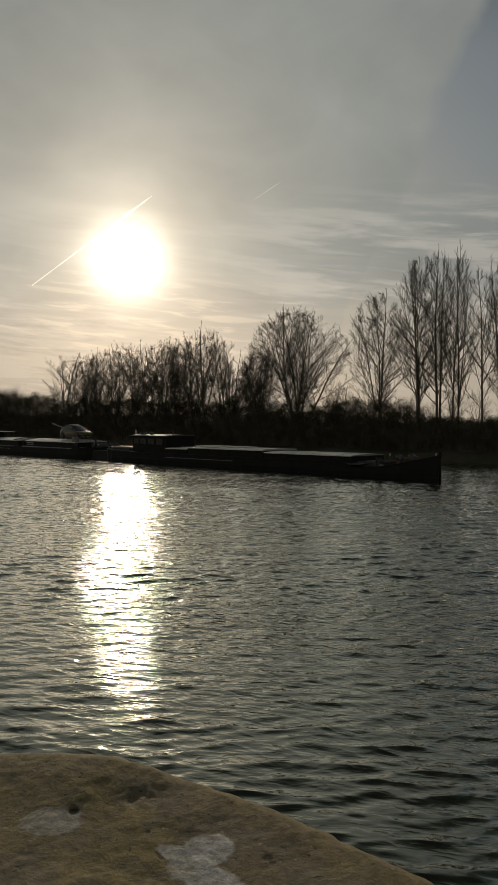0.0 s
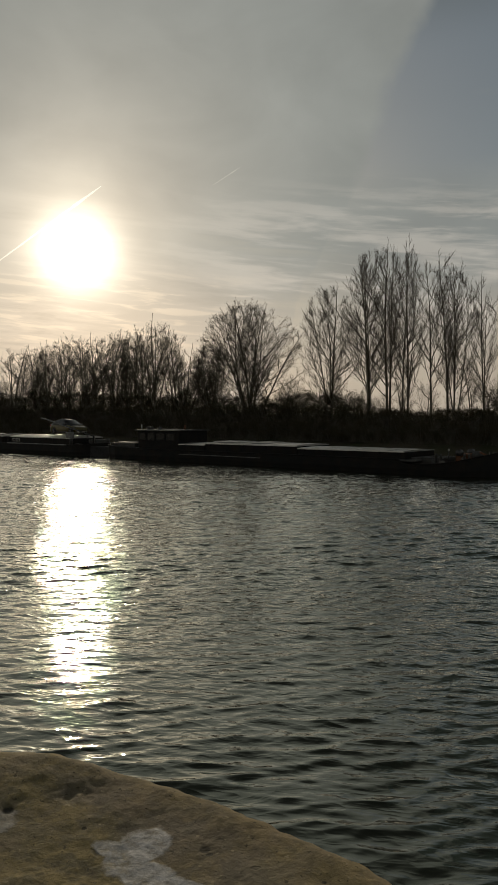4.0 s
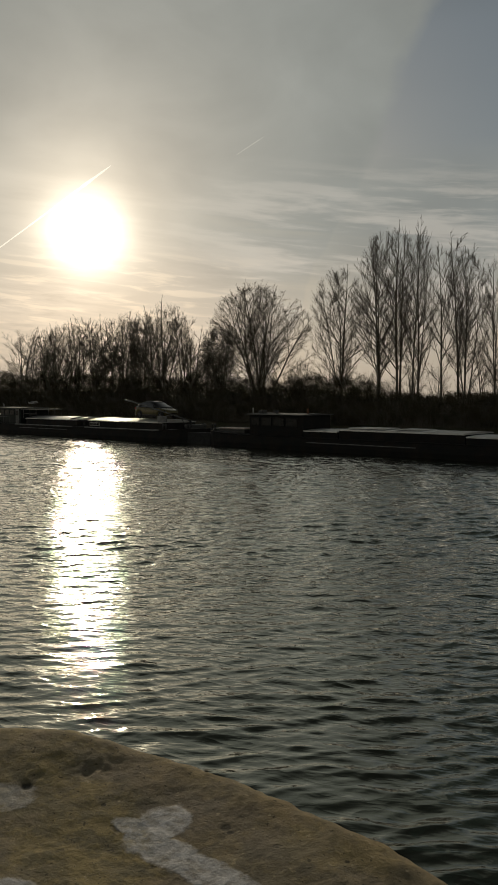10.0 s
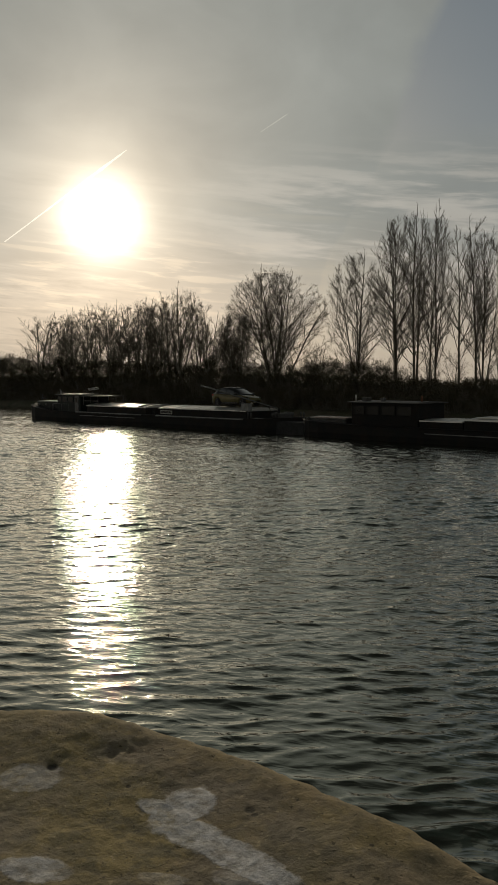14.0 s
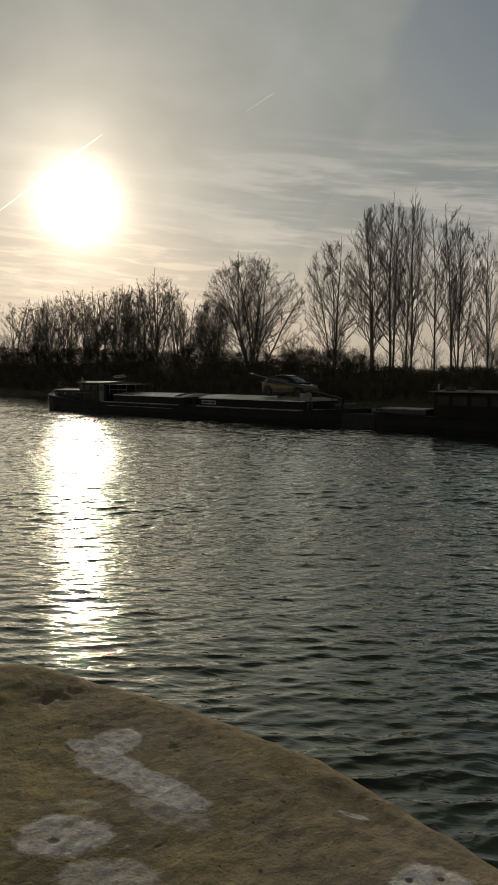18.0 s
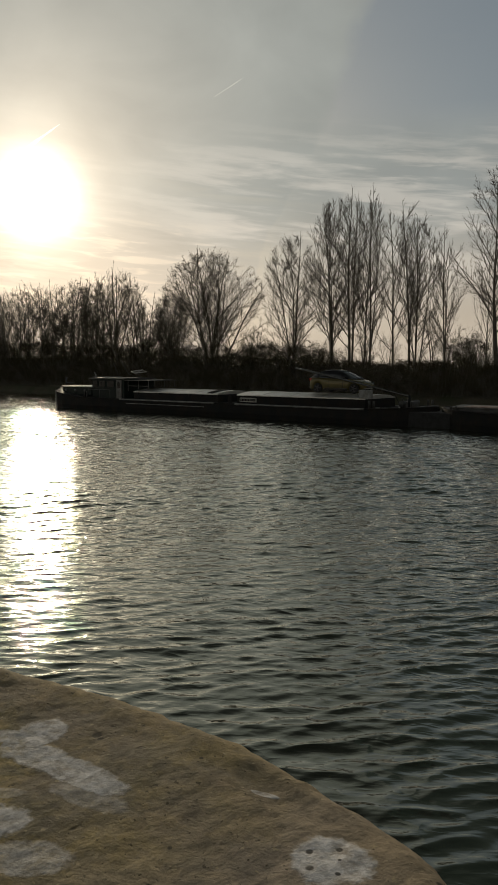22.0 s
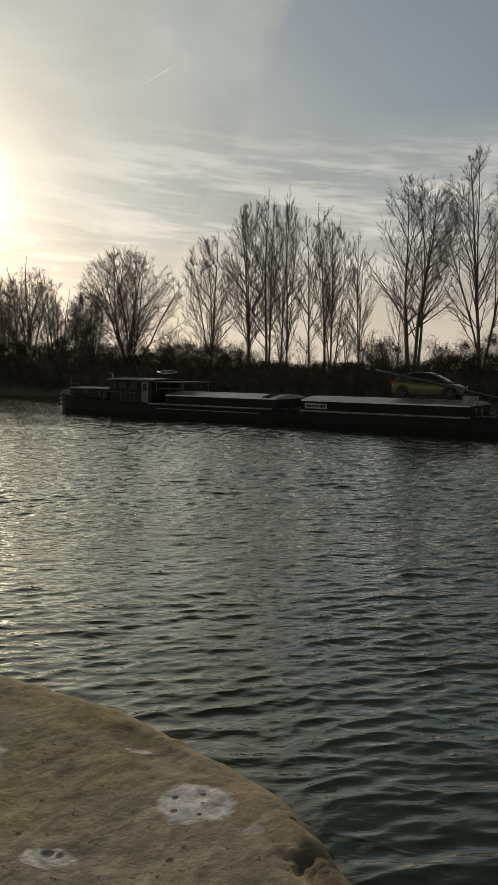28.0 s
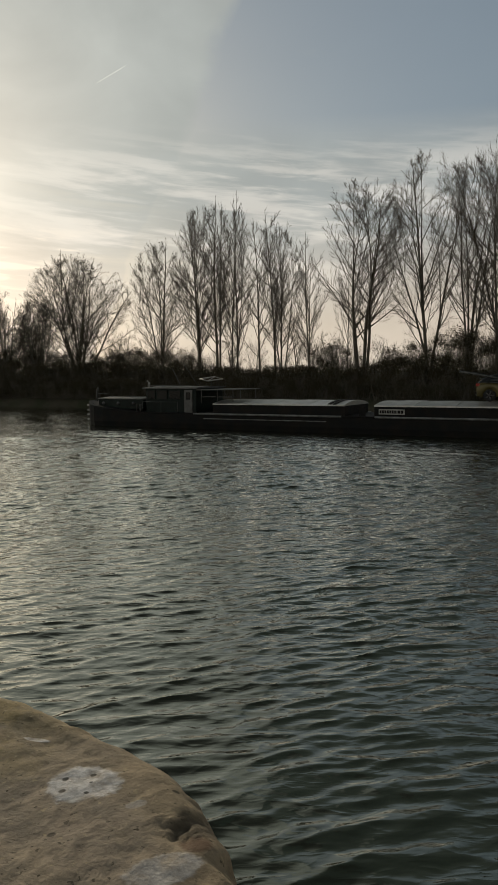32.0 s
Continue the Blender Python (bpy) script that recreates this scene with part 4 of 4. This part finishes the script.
    for x0, x1 in ((11.3, 12.4), (12.6, 13.65)):
        part("awning_rail", box(x0, x1, -1.57, -1.53, 2.12, 2.17), M_DULLWHITE, e)
    # diamond-shaped signal frame on a stand
    fr = [(10.35, -0.4, 3.36), (11.3, -0.85, 3.22), (12.25, -0.4, 3.36), (11.3, 0.05, 3.5), (10.35, -0.4, 3.36)]
    tube("signal_frame", fr, 0.05, M_WHITE, e, 6, "white lozenge frame on the awning")
    tube("frame_stand", [(11.3, -0.4, 2.64), (11.3, -0.4, 3.36)], 0.02, M_DARKROOF, e, 5)
    tube("frame_bar", [(11.3, -0.85, 3.22), (11.3, 0.05, 3.5)], 0.03, M_WHITE, e, 5)
    # holds
    hatch_row(e, 12.4, 22.0, 1.0, 1.66, 8)
    hatch_row(e, 23.9, 35.0, 1.0, 1.66, 9)
    for dx in (0, 0.34):
        part("hatch_batten", loft([[(x - 0.1, y, z), (x + 0.1, y, z), (x + 0.1, y, z + 0.05), (x - 0.1, y, z + 0.05)] for x, y, z in [(21.0 + dx, q * 2.03, 1.74 + 0.22 * (1 - q * q)) for q in (-1, -0.75, -0.4, 0, 0.4, 0.75, 1)]]), M_HULL, e, "dark batten laid across the hatches")
    part("cross_deck", box(22.0, 23.9, -2.3, 2.3, 0.95, 1.06), M_HULL, e)
    part("hold_ladder", box(22.9, 23.3, -1.9, -1.84, 1.06, 1.6), M_HULL, e)
    # name board: writing as plain bars
    nb = part("name_board", box(24.2, 25.8, -2.03, -1.99, 1.18, 1.5, 0.01), M_WHITE, e, "white name board with dark lettering bars")
    x = 24.27
    for wd in (0.1, 0.12, 0.1, 0.12, 0.1, 0.12, 0.1, 0.06, 0.14, 0.12):
        part("letter_bar", box(x, x + wd, -2.045, -2.028, 1.25, 1.43), M_CARBLACK, nb)
        x += wd + 0.04
    part("coupling_fender", box(LEN - 1.6, LEN + 1.6, -1.7, 1.7, -0.3, 0.95, 0.08), M_RUBBER, e, "black fender beam between the hulls")
    # fore deck gear: windlass, box, crane boom over the car
    part("gear_locker", box(34.6, 35.4, -2.2, -1.75, 1.72, 2.28, 0.03), M_RUB, e, "white locker beside the hatch")
    part("windlass", box(36.8, 37.5, -0.7, 0.7, 1.05, 1.55, 0.06), M_DECK, e)
    for side in (-1, 1):
        tube("windlass_drum", [(37.15, side * 0.7, 1.4), (37.15, side * 1.15, 1.4)], 0.2, M_DECK, e, 12)
    tube("boom", [(28.75, -1.2, 3.68), (29.6, -1.2, 3.56), (33.4, -1.15, 2.80), (37.7, -1.1, 1.90)], 0.065, M_BOOM, e, 8, "long grey crane boom lowered across the deck")
    tube("boom_post", [(37.7, -1.1, 1.0), (37.7, -1.1, 1.96)], 0.09, M_HULL, e, 8)
    tube("boom_stay", [(37.2, -1.1, 1.05), (36.6, -1.12, 2.12)], 0.03, M_HULL, e, 5)
    bollards(e, (1.2, 6.3, 35.6, 37.9), 1.25)
    tube("deck_lamp", [(37.6, -0.95, 1.05), (37.6, -0.95, 1.72), (37.6, -0.95, 1.8)], 0.06, M_WHITE, e, 8, "small white deck lamp on a post")
    rail(e, [(6.7, -2.3, 0), (8.4, -2.42, 0), (9.8, -2.42, 0)], 1.05, 0.75)
    for x in (35.6, 36.2):
        tube("rope_coil", [(x + 0.2 * math.cos(a), -1.6 + 0.2 * math.sin(a), 1.1) for a in [i * 0.7 for i in range(10)]], 0.05, M_RUB, e, 5)
    return e


def build_front_barge():
    e = thing("motor_barge", "black barge pushed ahead with a long roof and hatches", "barge", "coupled barges")
    hull_parts(e, 1.25, 0.98, 1.6, ())
    part("side_deck", box(6.5, LEN - 5, -BEAM / 2 + 0.08, BEAM / 2 - 0.08, 0.84, 0.94), M_DECK, e)
    part("fore_deck", loft([[(x, -hull_width(x) * 0.95, z), (x, hull_width(x) * 0.95, z), (x, hull_width(x) * 0.95, z + 0.05), (x, -hull_width(x) * 0.95, z + 0.05)] for x, z in ((33.6, 0.6), (35, 0.62), (36.8, 0.7), (38.1, 0.95), (38.9, 1.1))]), M_DECK, e)
    cabin(e, "aft_cabin", 1.3, 4.9, 1.5, 0.95, 1.3, M_DECK, "low grey stern cabin", 0.05)
    cabin(e, "wheelhouse", 5.6, 11.0, 1.7, 0.9, 2.55, M_HULL, "black painted wheelhouse walls", 0.2, M_DARKROOF)
    for a, b in ((5.9, 6.7), (7.0, 7.9), (8.2, 9.2), (9.5, 10.5)):
        window(e, a, b, -1.7, 1.75, 2.3, frame_mat=M_HULL)
    tube("navigation_lamp", [(5.75, -1.4, 2.65), (5.75, -1.4, 3.08)], 0.06, M_WHITE, e, 8, "white lamp on the wheelhouse roof")
    part("roof_box", box(6.1, 6.6, -1.2, -0.7, 2.66, 2.9, 0.04), M_DECK, e)
    part("roof_edge", box(5.4, 11.2, -1.94, -1.905, 2.56, 2.61), M_DULLWHITE, e, "pale edge of the flat roof")
    part("roof_vent", box(7.6, 7.9, -1.1, -0.8, 2.66, 2.88, 0.03), M_STEEL, e)
    tube("exhaust", [(10.6, -0.6, 2.6), (10.6, -0.6, 3.05)], 0.07, M_RUST, e, 8)
    hatch_row(e, 11.3, 14.4, 0.92, 1.42, 3, camber=0.08)
    hatch_row(e, 14.5, 24.1, 0.92, 1.56, 8, camber=0.08)
    hatch_row(e, 24.2, 33.1, 0.92, 1.40, 7, camber=0.07)
    part("stowed_cover", box(15.0, 18.0, -1.5, 0.4, 1.7, 1.77, 0.02), M_ALU, e, "spare hatch cover lying on the hold")
    part("stowed_cover", box(18.8, 20.8, -1.3, 0.6, 1.7, 1.76, 0.02), M_ALU, e)
    # fore cabin and bow gear
    part("fore_hatch", box(33.3, 35.4, -1.6, 1.6, 0.62, 1.0, 0.03), M_DECK, e, "low forward hatch")
    for i in range(9):
        part("hatch_rib", box(33.35 + i * 0.24, 33.43 + i * 0.24, -1.55, 1.55, 1.0, 1.06), M_STEEL, e)
    part("windlass", box(36.0, 36.8, -0.6, 0.6, 0.7, 1.35, 0.06), M_RUST, e)
    for side in (-1, 1):
        tube("windlass_drum", [(36.4, side * 0.6, 1.42), (36.4, side * 1.0, 1.42)], 0.2, M_STEEL, e, 12)
    tube("bow_lamp_post", [(35.7, -0.9, 0.7), (35.7, -0.9, 1.55)], 0.035, M_STEEL, e, 6)
    tube("bow_lamp", [(35.7, -0.9, 1.5), (35.7, -0.9, 1.66)], 0.06, M_WHITE, e, 8, "white lamp on a short post")
    part("fender_board", box(35.75, 36.15, -2.3, -2.2, 0.72, 0.98, 0.02), M_DULLWHITE, e, "pale worn fender board")
    part("fender_board", box(37.0, 37.3, -1.75, -1.65, 0.85, 1.18, 0.02), M_DULLWHITE, e)
    tube("mooring_drum", [(37.5, -0.9, 1.3), (37.5, -0.3, 1.3)], 0.26, M_DECK, e, 12)
    tube("stem_light", [(LEN - 0.15, -0.25, 1.55), (LEN - 0.15, -0.25, 1.75)], 0.07, M_WHITE, e, 8)
    tube("anchor_shank", [(37.8, -0.9, 1.5), (38.5, -0.75, 1.2)], 0.06, M_RUST, e, 6)
    bollards(e, (1.4, 35.7, 37.4), 1.05)
    tube("stem_post", [(LEN - 0.05, 0, -0.4), (LEN - 0.02, 0, 1.85)], 0.12, M_HULL, e, 8)
    # top of the low cabin; its paleness stands in for reflected sky
    part("tarpaulin", box(2.1, 4.9, -1.62, 0.2, 1.36, 1.43, 0.03), M_CABINTOP, e, "pale pinkish cabin top with reflected sky put into its colour")
    return e


def glide(rows, steps):
    """Rows of numbers drawn smoothly through the given ones."""
    out = []
    P = [np.array(r, float) for r in rows]
    P = [2 * P[0] - P[1]] + P + [2 * P[-1] - P[-2]]
    for a, b, c, d in zip(P, P[1:], P[2:], P[3:]):
        for i in range(steps):
            t = i / steps
            out.append(0.5 * (2 * b + (c - a) * t + (2 * a - 5 * b + 4 * c - d) * t * t + (3 * b - a - 3 * c + d) * t ** 3))
    return out + [P[-2]]


def build_car():
    """A compact hatchback, nose towards +x, on its wheels at z = 0."""
    e = thing("car", "gold yellow hatchback with black roof parked on the hatches", "car")
    # x, underside, waist height, half width at the waist, shoulder drop
    body = [(-2.06, 0.44, 0.66, 0.60), (-2.03, 0.32, 0.86, 0.72), (-1.90, 0.27, 0.99, 0.82), (-1.35, 0.23, 1.01, 0.88), (-0.4, 0.21, 0.97, 0.90), (0.6, 0.21, 0.95, 0.90), (1.15, 0.22, 0.92, 0.88), (1.65, 0.25, 0.82, 0.83), (1.98, 0.30, 0.69, 0.72), (2.12, 0.40, 0.56, 0.54)]
    wheels = (-1.32, 1.42)
    rings = []
    for x, z0, z1, w in glide(body, 6):
        arch = max([0.0] + [0.42 ** 2 - (x - c) ** 2 for c in wheels]) ** 0.5
        zs = max(z0, 0.33 + arch if arch else z0)
        m = max(z0 + (z1 - z0) * 0.5, zs + 0.02)
        half = [(w * 0.80, z0 + 0.02), (w * 0.97, zs), (w * 1.0, m), (w * 0.985, m + (z1 - m) * 0.5), (w * 0.93, z1 - 0.03), (w * 0.84, z1)]
        rings.append([(x, -a, b) for a, b in half] + [(x, a, b) for a, b in half[::-1]])
    part("body", loft(rings), M_CAR, e, "gold yellow painted body", True)
    glass = [(-1.99, 0.99, 0.66), (-1.86, 1.10, 0.62), (-1.55, 1.28, 0.60), (-0.95, 1.43, 0.58), (-0.2, 1.47, 0.57), (0.3, 1.40, 0.58), (0.8, 1.17, 0.62), (1.28, 0.93, 0.70)]
    rings = []
    for x, z, w in glide(glass, 4):
        low = max(w, 0.80 - 0.05 * abs(x))
        rings.append([(x, -low, 0.88), (x, -low, 0.95), (x, -(low + w) / 2 - 0.02, (0.95 + z) / 2), (x, -w, z - 0.03), (x, -w * 0.8, z + 0.01), (x, w * 0.8, z + 0.01), (x, w, z - 0.03), (x, (low + w) / 2 + 0.02, (0.95 + z) / 2), (x, low, 0.95), (x, low, 0.88)])
    part("glasshouse", loft(rings), M_CARGLOSS, e, "dark tinted windows", True)
    roof = [(-1.78, 1.19, 0.58), (-1.5, 1.315, 0.60), (-0.95, 1.455, 0.60), (-0.2, 1.50, 0.59), (0.32, 1.42, 0.58)]
    part("roof", loft([[(x, -w, z - 0.06), (x, -w * 0.96, z - 0.01), (x, -w * 0.6, z + 0.02), (x, w * 0.6, z + 0.02), (x, w * 0.96, z - 0.01), (x, w, z - 0.06)] for x, z, w in glide(roof, 5)]), M_CARGLOSS, e, "gloss black roof", True)
    part("rear_spoiler", box(-2.0, -1.68, -0.5, 0.5, 1.20, 1.235, 0.015), M_CARBLACK, e)
    tube("aerial", [(-1.3, 0, 1.40), (-1.5, 0, 1.58)], 0.008, M_CARBLACK, e, 5)
    for side in (-1, 1):
        for x, lean in ((-0.45, -0.06), (0.5, -0.12), (-1.45, 0.16)):
            tube("pillar", [(x, side * 0.79, 0.95), (x + lean * 0.6, side * 0.72, 1.18), (x + lean, side * 0.60, 1.38)], 0.026, M_CARBLACK, e, 5)
        part("sill", box(-0.86, 0.96, side * 0.87 - 0.02, side * 0.87 + 0.02, 0.2, 0.31, 0.01), M_CARBLACK, e)
        part("sill_trim", box(-0.80, 0.90, side * 0.895 - 0.008, side * 0.895 + 0.008, 0.33, 0.355), M_RIM, e, "bright trim strip above the sill")
        part("waist_trim", box(-1.5, 0.95, side * 0.845 - 0.01, side * 0.845 + 0.01, 0.965, 0.985), M_CARBLACK, e)
        for x in (-0.42, 0.62):
            part("door_seam", box(x - 0.006, x + 0.006, side * 0.897 - 0.004, side * 0.897 + 0.004, 0.36, 0.93), M_CARBLACK, e)
        mir = part("door_mirror", box(0.74, 0.9, side * 0.98 - 0.09, side * 0.98 + 0.09, 0.95, 1.08, 0.03), M_CARBLACK, e)
        part("mirror_foot", box(0.80, 0.86, side * 0.88 - 0.05, side * 0.88 + 0.05, 0.94, 0.98), M_CARBLACK, mir)
        part("tail_lamp", box(-2.05, -1.84, side * 0.70 - 0.11, side * 0.70 + 0.11, 0.80, 0.97, 0.03), M_LAMP, e, "red tail lamp")
        part("reversing_lamp", box(-2.06, -1.96, side * 0.60 - 0.05, side * 0.60 + 0.05, 0.50, 0.57, 0.01), M_GLASS, e)
        part("headlamp", box(1.72, 1.98, side * 0.66 - 0.1, side * 0.66 + 0.1, 0.64, 0.76, 0.03), M_GLASS, e)
        part("door_handle", box(-0.2, 0.0, side * 0.905 - 0.015, side * 0.905 + 0.015, 0.83, 0.86, 0.006), M_CAR, e)
    part("rear_bumper", box(-2.10, -1.92, -0.7, 0.7, 0.36, 0.54, 0.05), M_CARBLACK, e)
    part("front_grille", box(2.06, 2.12, -0.45, 0.45, 0.38, 0.52, 0.02), M_CARBLACK, e)
    part("number_plate", box(-2.12, -2.09, -0.25, 0.25, 0.6, 0.7), M_WHITE, e)
    for x in wheels:
        for side in (-1, 1):
            wheel = thing("wheel", "", "")
            wheel.parent = e
            wheel.location = (x, side * 0.80, 0.335)
            place("tyre", mesh_of("tyre", *tube_data([Vector((0.245 * math.cos(a), 0, 0.245 * math.sin(a))) for a in [i * 2 * math.pi / 24 for i in range(25)]], [0.09] * 25, 8), True), M_RUBBER, wheel)
            bm = bmesh.new()
            for k in range(5):
                a = k * 2 * math.pi / 5
                before = set(bm.verts)
                box(0.03, 0.23, side * 0.07 - 0.015, side * 0.07 + 0.015, -0.028, 0.028, 0, bm)
                bmesh.ops.rotate(bm, cent=(0, 0, 0), matrix=Matrix.Rotation(a, 3, "Y"), verts=[v for v in bm.verts if v not in before])
            part("rim", bm, M_RIM, wheel, "silver five-spoke rim")
            tube("hub", [(0, side * 0.05 - 0.04, 0), (0, side * 0.05 + 0.04, 0)], 0.05, M_RIM, wheel, 10)
            part("brake_disc", loft([[(0.2 * math.cos(a), v, 0.2 * math.sin(a)) for a in [i * 2 * math.pi / 16 for i in range(16)]] for v in (-0.01, 0.012)]), M_CARBLACK, wheel)
    e.scale = (1.08, 1.05, 1.08)
    return e


rear_barge = build_rear_barge()
front_barge = build_front_barge()
car = build_car()


# ---------------------------------------------------------------- waves that run along with the barges
def build_wash(seed, length, height, width):
    """A low ridge of water alongside the convoy."""
    rr = random.Random(seed)
    n, m = int(length / 0.35), 9
    vs, fs = [], []
    for i in range(n + 1):
        x = i * 0.35
        end = min(1.0, x / 8, (length - x) / 8)
        h = height * max(end, 0) * (0.55 + 0.6 * noise.noise((x * 0.22, seed, 0)) + 0.35 * noise.noise((x * 0.9, seed, 3)))
        shift = 1.1 * noise.noise((x * 0.06, seed, 7)) + 0.25 * noise.noise((x * 0.35, seed, 9))
        for j in range(m):
            t = j / (m - 1)
            vs.append((x, shift + (t - 0.5) * width, -0.06 + (h + 0.06) * math.sin(math.pi * t) ** 1.6))
    for i in range(n):
        for j in range(m - 1):
            fs.append((i * m + j, (i + 1) * m + j, (i + 1) * m + j + 1, i * m + j + 1))
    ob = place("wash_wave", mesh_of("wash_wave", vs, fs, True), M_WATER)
    return tagged(ob, "low wave of wash running beside the barges", "wave", "wash beside the barges")


wash_near = build_wash(1, 78, 0.04, 1.6)
wash_far = build_wash(2, 66, 0.05, 2.0)


# ---------------------------------------------------------------- vapour trails high in the sky
def sky_point(az, el, dist):
    a, b = radians(az), radians(el)
    return Vector((-math.sin(a) * math.cos(b), math.cos(a) * math.cos(b), math.sin(b))) * dist


def vapour_material(colour, strength):
    """Thin vapour: lets the sky through; an even glow stands in for scattered sunlight."""
    m = bpy.data.materials.new("ice_vapour")
    m.use_nodes = True
    N = Nodes(m.node_tree)
    out = N.n("ShaderNodeOutputMaterial")
    add = N.n("ShaderNodeAddShader")
    e = N.n("ShaderNodeEmission")
    e.inputs[0].default_value, e.inputs[1].default_value = (*colour, 1), strength
    N.t.links.new(e.outputs[0], add.inputs[0])
    N.t.links.new(N.n("ShaderNodeBsdfTransparent").outputs[0], add.inputs[1])
    N.t.links.new(add.outputs[0], out.inputs[0])
    return m


def build_trail(name, a, b, r0, r1, strength, label):
    pa, pb = sky_point(*a, 4000), sky_point(*b, 4000)
    n = 28
    mid = (pa + pb) / 2
    pts = [pa.lerp(pb, i / n) - mid for i in range(n + 1)]
    rr = random.Random(3)
    vs, fs = tube_data(pts, [(r0 + (r1 - r0) * (i / n) ** 2) * min(1.0, (n - i) / (0.22 * n) + 0.12) * rr.uniform(0.8, 1.2) for i in range(n + 1)], 8)
    ob = place(name, mesh_of(name, vs, fs, True), vapour_material((1.0, 0.93, 0.8), strength))
    ob.location = mid
    ob.visible_shadow = False
    return tagged(ob, label, "vapour trail")


trail_sun = build_trail("vapour_trail", (62.0, 9.9), (53.3, 16.5), 3.0, 10.5, 0.16, "broad white vapour trail crossing the sun")
trail_far = build_trail("vapour_trail", (45.6, 16.4), (43.6, 17.6), 0.9, 1.8, 0.10, "short thin vapour trail behind an aircraft")


# ---------------------------------------------------------------- what moves
def convoy(t):
    """How far along the canal the pushed pair has come."""
    return -106.62 + 2.095 * t


def motions():
    times = [0, 2, 4, 6, 8, 10, 12, 14, 16, 18, 20, 22, 24, 26, 28, 30, 32]
    side = 42.46 + BEAM / 2
    walk(rear_barge, [(t, pose(convoy(t), side, 0)) for t in times])
    walk(front_barge, [(t, pose(convoy(t) + LEN + 0.3, side + 0.1, 0)) for t in times])
    walk(car, [(t, pose(convoy(t) + 31.8, side + 0.1, 1.95)) for t in times])
    walk(wash_near, [(t, pose(convoy(t) - 4, 39.3, 0)) for t in times])
    walk(wash_far, [(t, pose(convoy(t) - 2, 35.0, 0, 0, 0, -1.5)) for t in times])
    walk(water, [(t, pose(-0.07 * (t - 16), 0.09 * (t - 16), 0)) for t in (0, 16, 32)])
    a, b = trail_far.location.copy(), (sky_point(40.9, 19.8, 4000) + sky_point(38.2, 21.4, 4000)) / 2
    walk(trail_far, [(t, Matrix.Translation(a.lerp(b, t / 32))) for t in (0, 16, 32)])
    c = trail_sun.location.copy()
    walk(trail_sun, [(0, Matrix.Translation(c)), (32, Matrix.Translation(c + Vector((0, 0, 22))))])


motions()
